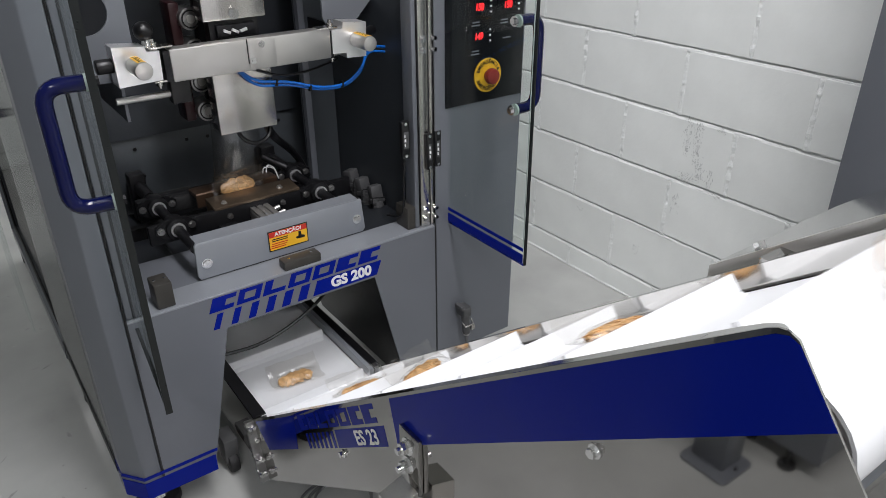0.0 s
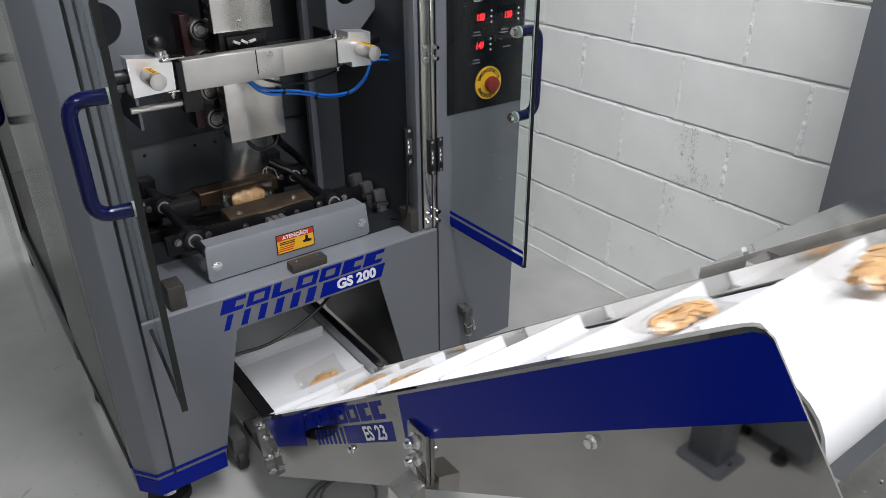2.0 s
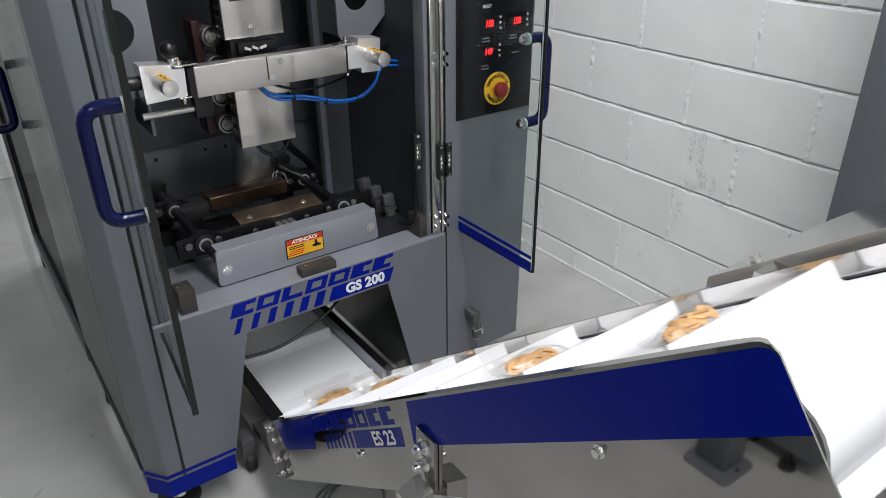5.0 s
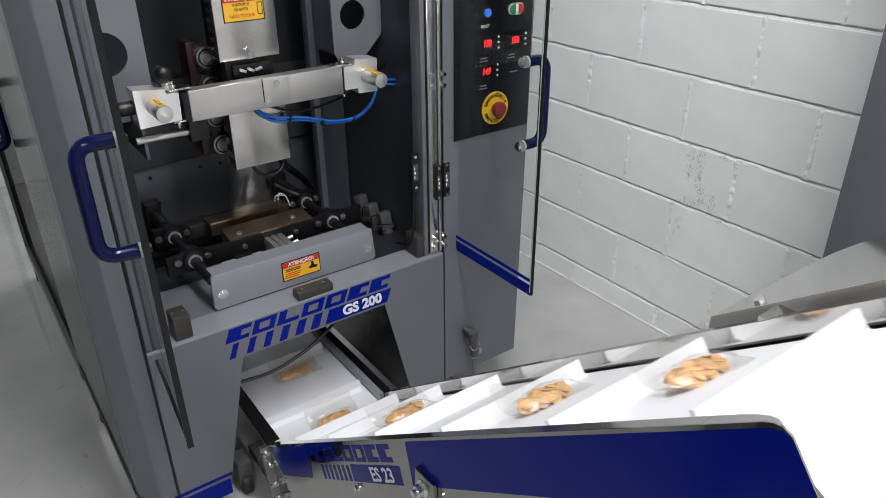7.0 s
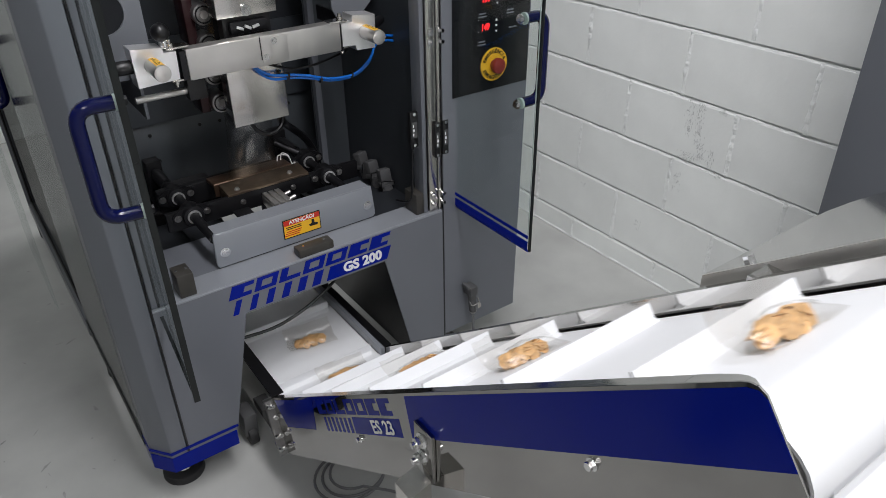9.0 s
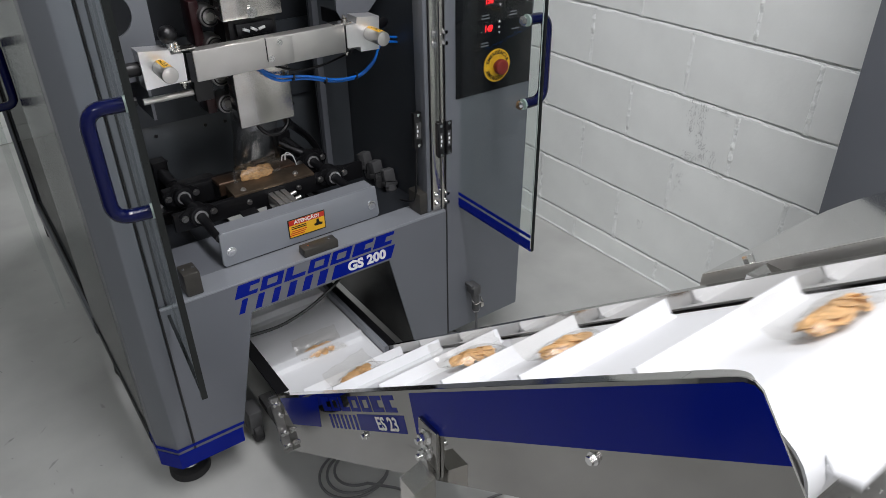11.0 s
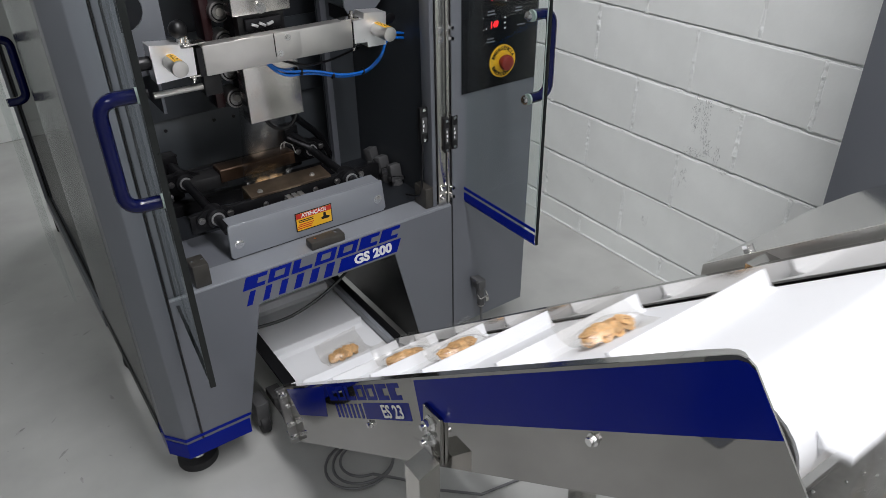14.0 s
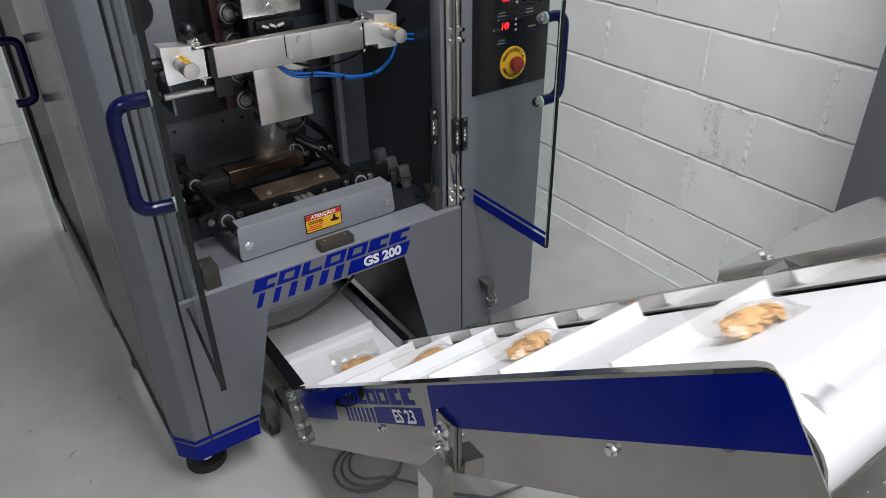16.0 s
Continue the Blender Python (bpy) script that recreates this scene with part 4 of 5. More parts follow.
# plug and lead on the cabinet front
bm = box(bmesh.new(), 1.298, 1.324, 1.268, MY, 0.266, 0.296, 0.004)
box(bm, 1.292, 1.303, 1.272, MY - 0.002, 0.29, 0.302, 0.002)
plug = part("plug_socket", bm, PLUG, machine, "dark grey power plug")
part("plug_body", cyl(bmesh.new(), (1.311, 1.28, 0.268), (1.312, 1.276, 0.212), 0.0125, 18, 0.0105), PLUG, plug)
bm = sweep(bmesh.new(), rounded([(1.297, 1.275, 0.252), (1.299, 1.262, 0.242), (1.325, 1.262, 0.244), (1.327, 1.275, 0.254)], 0.005), 0.0022, 8)
box(bm, 1.316, 1.327, 1.258, 1.264, 0.228, 0.244, 0.001)
part("plug_clip", bm, STEEL, plug, "bright wire locking clip")
part("plug_ring", cyl(bmesh.new(), (1.312, 1.276, 0.212), (1.312, 1.276, 0.204), 0.0112, 18, 0.006), SATIN, plug)
part("plug_lead", sweep(bmesh.new(), rounded([(1.31, 1.272, 0.21), (1.31, 1.27, 0.12), (1.33, 1.27, 0.03), (1.36, 1.35, 0.012), (1.34, 1.6, 0.012)], 0.05), 0.004, 8), LEAD, plug)
# lead across the arch
part("arch_lead", sweep(bmesh.new(), rounded([(0.66, 1.33, 0.385), (0.75, 1.33, 0.375), (0.85, 1.34, 0.395), (0.94, 1.36, 0.43), (1.0, 1.4, 0.468)], 0.06), 0.0042, 8), EDGE, machine)
for k in range(3):
    part("dark_hose", sweep(bmesh.new(), rounded([(0.86 + 0.03 * k, 1.62, 0.46), (0.93, 1.6, 0.40 - 0.02 * k), (1.02, 1.6, 0.42 - 0.02 * k), (1.06, 1.62, 0.46)], 0.06), 0.009, 8), BLACK, machine)
part("rear_plate", prism(bmesh.new(), [(0.95, 0.12), (1.15, 0.12), (1.15, 0.46), (0.95, 0.46)], "y", 1.86, 1.865), DARK, machine)

# ---- the inclined conveyor ----
CX0, CX1 = 0.68, 1.0  # outer faces of the two side plates
BEND_Y, LOW_Z, RISE = 1.242, 0.252, math.atan(0.77)
CA, SA = math.cos(RISE), math.sin(RISE)
TOP_S = 1.386  # length of the incline
TAIL_Y = 2.2


def up(s, d=0.0):
    """The (y, z) of a place s metres up the incline from the bend and d metres below the plates' upper edge."""
    return BEND_Y - s * CA - d * SA, LOW_Z + s * SA - d * CA


conveyor = thing("conveyor", (0.84, 0.7, 0), "inclined stainless take-off conveyor with a white flighted belt", "conveyor")
DEEP = 0.145
bend_low = (BEND_Y - DEEP * math.tan(RISE / 2), LOW_Z - DEEP)


def side_profile():
    y0, z0 = up(TOP_S)
    y1, z1 = up(TOP_S, DEEP)
    tip = [up(TOP_S - 0.018), up(TOP_S - 0.01, 0.0012), up(TOP_S - 0.004, 0.0045), up(TOP_S, 0.0115)]
    return [(TAIL_Y, LOW_Z), (BEND_Y, LOW_Z), *tip, (y1, z1), bend_low, (TAIL_Y, LOW_Z - DEEP)]


def flange_strip(x0, x1):
    """The folded upper edge of a side plate, flat below and rising after the bend."""
    bm = bmesh.new()
    line = [(TAIL_Y, LOW_Z), (BEND_Y, LOW_Z), up(TOP_S - 0.0755)]
    low = [(TAIL_Y, LOW_Z - 0.003), (BEND_Y - 0.001, LOW_Z - 0.003), up(TOP_S - 0.0755, 0.003)]
    return prism(bm, line + low[::-1], "x", x0, x1)


def flange_tip(x0, inward):
    """The rounded end of the near flange, which tapers into the plate."""
    bm = bmesh.new()
    rows = []
    for back, w, d in ((0.075, 0.016, 0.0), (0.05, 0.0157, 0.0001), (0.032, 0.014, 0.0003), (0.02, 0.0105, 0.0006), (0.011, 0.006, 0.0014), (0.006, 0.002, 0.0032)):
        (y, z), (yl, zl) = up(TOP_S - back, d), up(TOP_S - back, d + 0.003)
        rows.append([bm.verts.new(p) for p in ((x0, y, z), (x0 + inward * w, y, z), (x0 + inward * w, yl, zl), (x0, yl, zl))])
    for a, b in zip(rows, rows[1:]):
        for k in range(4):
            bm.faces.new((a[k], a[(k + 1) % 4], b[(k + 1) % 4], b[k]))
    bm.faces.new(rows[0]), bm.faces.new(rows[-1][::-1])
    return bm


near_plate = part("side_plate", prism(bmesh.new(), side_profile(), "x", CX0, CX0 + 0.002), SIDE, conveyor, "satin stainless side plate")
part("side_flange", flange_strip(CX0 + 0.002, CX0 + 0.018), MIRROR, near_plate, "folded polished upper edge")
part("flange_tip", flange_tip(CX0 + 0.002, 1), MIRROR, near_plate)
far_plate = part("side_plate", prism(bmesh.new(), side_profile(), "x", CX1 - 0.002, CX1), MIRROR, conveyor, "polished stainless side plate")
part("side_flange", flange_strip(CX1, CX1 + 0.014), SIDE, far_plate)
# black covers at the lower section's upper edges
part("edge_cover", box(bmesh.new(), CX0 + 0.001, CX0 + 0.03, BEND_Y, TAIL_Y, LOW_Z + 0.001, LOW_Z + 0.004), BLACK, conveyor)
# pale strip paints a light reflection over the far plate's dark-mirroring inner face
part("edge_cover", box(bmesh.new(), CX1 - 0.0155, CX1 - 0.0035, BEND_Y + 0.002, TAIL_Y - 0.06, LOW_Z - 0.022, LOW_Z), PALE, conveyor)
part("edge_cover", box(bmesh.new(), CX1 - 0.005, CX1 + 0.015, BEND_Y, TAIL_Y, LOW_Z + 0.001, LOW_Z + 0.004), BLACK, conveyor)


def skin(name, corners, mat, parent, label="", lift=0.0004):
    """A thin vinyl shape on the near side plate; corners as (s, d)."""
    return part(name, prism(bmesh.new(), [up(s, d) for s, d in corners], "x", CX0 - lift, CX0 - 0.0002), mat, parent, label)


skin("blue_panel", [(0.766, 0.0045), (TOP_S - 0.014, 0.0045), (TOP_S - 0.005, 0.0075), (TOP_S - 0.0006, 0.0145), (TOP_S - 0.0002, 0.0705), (0.738, 0.0705)], NAVY, near_plate, "large navy blue vinyl panel")
skin("blue_panel", [(0.012, 0.006), (0.312, 0.006), (0.262, 0.0725), (0.045, 0.0725)], NAVY, near_plate, "navy blue vinyl panel")


def side_mark(shape, s0, w, d0, h):
    bm = bmesh.new()
    for u0, u1, v0, v1 in shape:
        q = [(s0 + u * w + (v - 0.5) * 0.1 * h, d0 + h * (1 - v)) for u, v in ((u0, v0), (u1, v0), (u1, v1), (u0, v1))]
        prism(bm, [up(s, d) for s, d in q], "x", CX0 - 0.00045, CX0 - 0.0002)
    return part("mark_shape", bm, NAVY, near_plate)


for k, shape in enumerate(SHAPES):
    side_mark(shape, 0.328 + k * 0.054, 0.047, 0.007, 0.029)
for k in range(7):
    skin("mark_stripe", [(0.345 + 0.023 * k, 0.043), (0.357 + 0.023 * k, 0.043), (0.352 + 0.023 * k, 0.072), (0.34 + 0.023 * k, 0.072)], NAVY, near_plate)
skin("mark_field", [(0.507, 0.041), (0.714, 0.041), (0.704, 0.072), (0.498, 0.072)], NAVY, near_plate)
yy, zz = up(0.637, 0.0575)
side_m = Matrix.Translation((CX0 - 0.0016, yy, zz)) @ Matrix(((0, 0, -1, 0), (-CA, SA, 0, 0), (SA, CA, 0, 0), (0, 0, 0, 1)))
part_letters("numeral", lettering("ES 23", 0.033, side_m, 0.0003, 0, 1.25, bold=0.0007), WHITE, near_plate, "white model number")

# bolts on the side plate
for s, d in ((0.509, 0.082), (1.153, 0.0805)):
    y, z = up(s, d)
    part("side_bolt", bolt(bmesh.new(), (CX0, y, z), (-1, 0, 0), 0.0052, 0.006), CHROME, conveyor, "steel hexagon bolt")
# bolted joint flange at the bend
bm = bmesh.new()
for k in (0, 1):
    q = [(BEND_Y + 0.002 + 0.007 * k, LOW_Z - 0.005), (BEND_Y + 0.0045 + 0.007 * k, LOW_Z - 0.005), (bend_low[0] + 0.0045 + 0.007 * k, bend_low[1]), (bend_low[0] + 0.002 + 0.007 * k, bend_low[1])]
    prism(bm, q, "x", CX0 - 0.02, CX0)
joint = part("joint_flange", bm, GUN, conveyor, "bolted stainless joint flange")
for f in (0.1, 0.3, 0.62, 0.85):
    y, z = BEND_Y + (bend_low[0] - BEND_Y) * f, LOW_Z + (bend_low[1] - LOW_Z) * f
    bm = bmesh.new()
    for dx in (0.007, 0.0155):
        if dx > 0.01 and f in (0.3,):
            continue
        cyl(bm, (CX0 - dx, y - 0.014, z + 0.003), (CX0 - dx, y + 0.026, z - 0.003), 0.003, 10)
        cyl(bm, (CX0 - dx, y - 0.012, z + 0.003), (CX0 - dx, y - 0.005, z + 0.001), 0.0055, 6)
        cyl(bm, (CX0 - dx, y + 0.012, z - 0.002), (CX0 - dx, y + 0.018, z - 0.003), 0.0055, 6)
    part("joint_bolt", bm, CHROME, joint)

# support bracket and legs
bracket = part("support_bracket", box(bmesh.new(), CX0 - 0.008, CX0 - 0.0004, 0.553, 0.597, 0.606, 0.70, 0.001), SIDE, conveyor, "stainless leg bracket with two bolts")
for z in (0.678, 0.646):
    bm = bolt(bmesh.new(), (CX0 - 0.008, 0.576, z), (-1, 0, 0), 0.009, 0.01)
    cyl(bm, (CX0 - 0.018, 0.576, z), (CX0 - 0.026, 0.576, z), 0.005, 12)
    part("bracket_bolt", bm, CHROME, bracket)
for x0, turn in ((CX0 - 0.0485, 1), (CX1 + 0.003, -1)):
    bm = bmesh.new()
    hi, lo = (0.618, 0.606) if turn > 0 else (0.606, 0.618)
    vs = [(x0, 0.55), (x0 + 0.037, 0.55), (x0 + 0.037, 0.59), (x0, 0.59)]
    bottom = [bm.verts.new((x, y, 0.02)) for x, y in vs]
    top = [bm.verts.new((x, y, hi if x > x0 else lo)) for x, y in vs]
    bm.faces.new(bottom), bm.faces.new(top)
    for k in range(4):
        bm.faces.new((bottom[k], bottom[(k + 1) % 4], top[(k + 1) % 4], top[k]))
    part("support_leg", bm, STEEL, conveyor, "square stainless tube leg with a slanted top")
    part("leg_plate", box(bmesh.new(), x0 - 0.02, x0 + 0.06, 0.53, 0.61, 0.0, 0.02, 0.003), STEEL, conveyor)
part("leg_brace", box(bmesh.new(), CX0, CX1, 0.58, 0.61, 0.16, 0.19, 0.002), STEEL, conveyor)


def caster(x, y):
    c = part("caster_fork", prism(bmesh.new(), [(y - 0.02, 0.03), (y + 0.02, 0.03), (y + 0.03, LOW_Z - DEEP), (y - 0.03, LOW_Z - DEEP)], "x", x - 0.018, x + 0.018, 0.003), PLUG, conveyor, "small swivel caster")
    bm = cyl(bmesh.new(), (x - 0.012, y - 0.012, 0.028), (x + 0.012, y - 0.012, 0.028), 0.028, 24, None, 0.004)
    part("caster_wheel", bm, RUBBER, c)


for x, y in ((0.655, 1.40), (1.02, 1.40), (0.70, 2.1), (0.98, 2.1)):
    caster(x, y)

# belt path: along the low run, up the incline, round the head drum and back underneath
SINK = 0.026  # belt surface below the plates' edge
DRUM = 0.048


def belt_path():
    pts = []
    tail_c = (TAIL_Y - 0.05, LOW_Z - SINK - DRUM)
    by0 = BEND_Y - SINK * math.tan(RISE / 2)
    pts.append((tail_c[0], LOW_Z - SINK))
    for k in range(9):
        a = RISE * k / 8
        r = 0.12
        pts.append((by0 + r * math.tan(RISE / 2) - r * math.sin(a), LOW_Z - SINK + r * (1 - math.cos(a))))
    head = up(TOP_S - 0.045, SINK + DRUM)
    for k in range(13):
        a = math.pi * k / 12
        n = (SA * math.cos(a) - CA * math.sin(a), CA * math.cos(a) + SA * math.sin(a))
        pts.append((head[0] + DRUM * n[0], head[1] + DRUM * n[1]))
    pts.append((BEND_Y - 0.055, LOW_Z - SINK - 2 * DRUM + 0.02))
    for k in range(13):
        a = math.pi * k / 12
        pts.append((tail_c[0] + DRUM * math.sin(a), tail_c[1] - DRUM * math.cos(a)))
    return pts


PATH_YZ = belt_path()
LENGTHS = [0.0]
for a, b in zip(PATH_YZ, PATH_YZ[1:]):
    LENGTHS.append(LENGTHS[-1] + math.dist(a, b))
LOOP = LENGTHS[-1]
S_BEND = LENGTHS[5] - 0.002  # arc length at the bend


def on_belt(s):
    """The (y, z) and slope angle of the belt's surface at arc length s from the bend."""
    s = (s + S_BEND) % LOOP
    i = max(k for k in range(len(LENGTHS) - 1) if LENGTHS[k] <= s)
    f = (s - LENGTHS[i]) / max(1e-9, LENGTHS[i + 1] - LENGTHS[i])
    a, b = PATH_YZ[i], PATH_YZ[i + 1]
    return a[0] + (b[0] - a[0]) * f, a[1] + (b[1] - a[1]) * f, math.degrees(math.atan2(b[1] - a[1], -(b[0] - a[0])))


bm = bmesh.new()
rows = []
for i, (y, z) in enumerate(PATH_YZ[:-1]):
    a, b = PATH_YZ[i - 1 if i else -2], PATH_YZ[i + 1]
    d = Vector((b[0] - a[0], b[1] - a[1])).normalized()
    n = Vector((-d.y, d.x)) * 0.003
    rows.append([bm.verts.new((x, yy, zz)) for x, yy, zz in ((CX0 + 0.007, y, z), (CX1 - 0.016, y, z), (CX1 - 0.016, y + n.x, z + n.y), (CX0 + 0.007, y + n.x, z + n.y))])
for a, b in zip(rows, rows[1:] + rows[:1]):
    for k in range(4):
        bm.faces.new((a[k], a[(k + 1) % 4], b[(k + 1) % 4], b[k]))
part("belt", bm, BELT, conveyor, "white food-grade conveyor belt")
hy, hz = up(TOP_S - 0.045, SINK + DRUM)
part("head_drum", cyl(bmesh.new(), (CX0 + 0.0125, hy, hz), (CX1 - 0.012, hy, hz), DRUM - 0.004, 28), WHITE, conveyor)
part("drum_bearing", cyl(bmesh.new(), (CX0 + 0.004, hy, hz), (CX0 + 0.013, hy, hz), 0.014, 20), BLACK, conveyor)
part("tail_drum", cyl(bmesh.new(), (CX0 + 0.01, TAIL_Y - 0.05, LOW_Z - SINK - DRUM), (CX1 - 0.012, TAIL_Y - 0.05, LOW_Z - SINK - DRUM), DRUM - 0.004, 28), IRON, conveyor)

# the flights on the belt, in their own space: origin on the belt, y against the travel, z away from the belt
FLIGHT_T = [1.48, 1.96, 2.52, 3.03, 3.55, 4.07, 4.58, 5.1, 5.6, 6.08, 6.53, 7.0, 7.57, 8.12, 8.66, 9.18, 9.69, 10.18, 10.65, 11.11, 11.58, 12.13]
LAP = 11.22
SPEED = LOOP / LAP
MARK_S = 1.083
bm = bmesh.new()
prism(bm, [(-0.0025, 0.0), (0.0025, 0.0), (0.002, 0.027), (-0.002, 0.027)], "x", CX0 + 0.03 - 0.84, CX1 - 0.028 - 0.84)
prism(bm, [(-0.012, 0.0), (0.012, 0.0), (0.003, 0.006), (-0.003, 0.006)], "x", CX0 + 0.031 - 0.84, CX1 - 0.029 - 0.84)
flight_mesh = finish(bm)
flight_mesh.materials.append(BELT)
FLIGHTS = []
for t in FLIGHT_T:
    ob = new("flight", flight_mesh)
    ob.parent = conveyor
    FLIGHTS.append(ob)

# stainless wing on the far side of the conveyor's upper end
wing = thing("side_wing", (1.05, 0.42, 0.87), "polished stainless side tray along the conveyor's upper end", "metal tray")
s0, s1 = 1.03, 1.62
bm = bmesh.new()
q = [(BEND_Y - s * CA, LOW_Z + s * SA) for s in (s0, s1)]
prism(bm, [(q[0][0], q[0][1] + 0.012), (q[1][0], q[1][1] + 0.012), (q[1][0], q[1][1] - 0.018), (q[0][0], q[0][1] - 0.018)], "x", 1.044, 1.048)
part("tray_lip", bm, SATIN, wing, "upright stainless lip")
bm = bmesh.new()
edge = [(1.048, 0.0), (1.30, 0.0), (1.345, 0.008), (1.375, 0.03), (1.39, 0.065), (1.39, s1 - s0), (1.048, s1 - s0)]
lo = [bm.verts.new((x, q[0][0] - d * CA, q[0][1] + d * SA + 0.008)) for x, d in edge]
hi = [bm.verts.new((x, q[0][0] - d * CA, q[0][1] + d * SA + 0.012)) for x, d in edge]
bm.faces.new(hi), bm.faces.new(lo[::-1])
for k in range(len(edge)):
    bm.faces.new((lo[k], lo[(k + 1) % len(edge)], hi[(k + 1) % len(edge)], hi[k]))
part("tray_sheet", bm, MIRROR, wing, "polished stainless sheet")
part("tray_bolt", bolt(bmesh.new(), (1.072, 0.378, 0.9275), (0, SA, CA), 0.008, 0.008), CHROME, wing)
part("tray_stay", box(bmesh.new(), CX1, 1.046, 0.3, 0.34, 0.935, 0.955), SIDE, wing)

# grey upright beside the wall
pillar = thing("grey_pillar", (1.93, 0.6, 0), "grey painted sheet-metal machine upright near the wall", "pillar")
part("front_sheet", box(bmesh.new(), 1.86, 2.06, 0.3, 0.66, 0.0, 2.4, 0.004), GREY, pillar)
part("corner_trim", box(bmesh.new(), 1.855, 1.86, 0.35, 0.5, 0.0, 2.4), PALE, pillar)

SCRAP = [(0.925, 0.147), (0.944, 0.142), (0.954, 0.128), (0.945, 0.117), (0.93, 0.121), (0.921, 0.134)]
# discharge tray under the head drum
TRAY_Z = 0.78
chute = thing("discharge_tray", (1.0, -0.3, 0.0), "shiny stainless collecting tray under the belt's head", "metal tray")
part("tray_sheet", box(bmesh.new(), 0.70, 1.45, -0.75, 0.15, TRAY_Z - 0.004, TRAY_Z), GUN, chute)
part("tray_rim", box(bmesh.new(), 0.70, 1.45, 0.15, 0.154, TRAY_Z - 0.03, TRAY_Z + 0.001), GUN, chute)
for x in (0.73, 1.42):
    for y in (-0.72, 0.12):
        part("tray_leg", box(bmesh.new(), x - 0.015, x + 0.015, y - 0.015, y + 0.015, 0.0, TRAY_Z - 0.004), STEEL, chute)

bm = bmesh.new()
drops = random.Random(3)
for k in range(90):
    r = drops.uniform(0.001, 0.0032)
    ball(bm, (drops.uniform(0.71, 1.1), drops.uniform(-0.1, 0.146), TRAY_Z + r * 0.3), r, 8)
part("water_drops", bm, CHROME, chute, "small glinting water drops")["kind"] = "stuff"
bm = bmesh.new()
prism(bm, SCRAP, "z", TRAY_Z + 0.0005, TRAY_Z + 0.008, 0.003)
scrap = solo("green_packaging_scrap", bm, GREEN, (0.937, 0.13, TRAY_Z), "crumpled green plastic scrap lying on the tray", "plastic scrap")


def round_plate(x0, x1, y0, y1, z0, z1, r):
    """A flat plate with rounded corners."""
    pts = []
    for cx, cy, a0 in ((x1 - r, y1 - r, 0), (x0 + r, y1 - r, 90), (x0 + r, y0 + r, 180), (x1 - r, y0 + r, 270)):
        pts += [(cx + r * math.cos(radians(a0 + 18 * k)), cy + r * math.sin(radians(a0 + 18 * k))) for k in range(6)]
    return prism(bmesh.new(), pts, "z", z0, z1, 0.0015)


# grey machine column on the open side of the conveyor, mirrored in its side plate
column = thing("grey_column", (-0.36, 0.73, 0), "grey steel column on a rounded floor plate", "column")
part("base_plate", round_plate(-0.367, -0.238, 0.615, 0.75, 0.0, 0.008, 0.016), GREY, column)
part("shaft", box(bmesh.new(), -0.355, -0.272, 0.644, 0.735, 0.008, 1.9, 0.004), GREY, column)
part("plate_bolt", cyl(bmesh.new(), (-0.31, 0.63, 0.008), (-0.31, 0.63, 0.012), 0.005, 12), BLACK, column)
cabinet = thing("grey_cabinet", (-0.72, 0.6, 0), "grey machine cabinet on black levelling feet", "cabinet")
part("body", box(bmesh.new(), -1.2, -0.42, 0.487, 0.72, 0.06, 1.9, 0.003), GREY, cabinet)
for x, y in ((-0.432, 0.566), (-1.1, 0.53), (-1.1, 0.68), (-0.46, 0.69)):
    bm = cyl(bmesh.new(), (x, y, 0), (x, y, 0.012), 0.022, 20, None, 0.003)
    cyl(bm, (x, y, 0.012), (x, y, 0.06), 0.006, 12)
    part("levelling_foot", bm, RUBBER, cabinet)

# coiled lead on the floor
bm = bmesh.new()
pts = []
for k in range(106):
    a = 2 * math.pi * k / 40 + 0.6
    r = 0.094 - 0.028 * k / 105 + 0.004 * math.sin(a * 0.7)
    pts.append((0.806 + 0.016 * k / 105 + r * math.cos(a), 1.125 + 0.9 * r * math.sin(a), 0.005 + 0.012 * k / 105))
sweep(bm, pts + [(0.86, 1.02, 0.012), (0.92, 0.94, 0.006), (1.0, 0.865, 0.006), (1.2, 0.83, 0.006)], 0.0036, 8)
solo("coiled_lead", bm, LEAD, (0.81, 1.12, 0), "grey electric lead coiled on the floor", "cable")


# ---- packets of snack chips ----
MOUND_Y = 0.014  # the mound lies off the pouch's middle


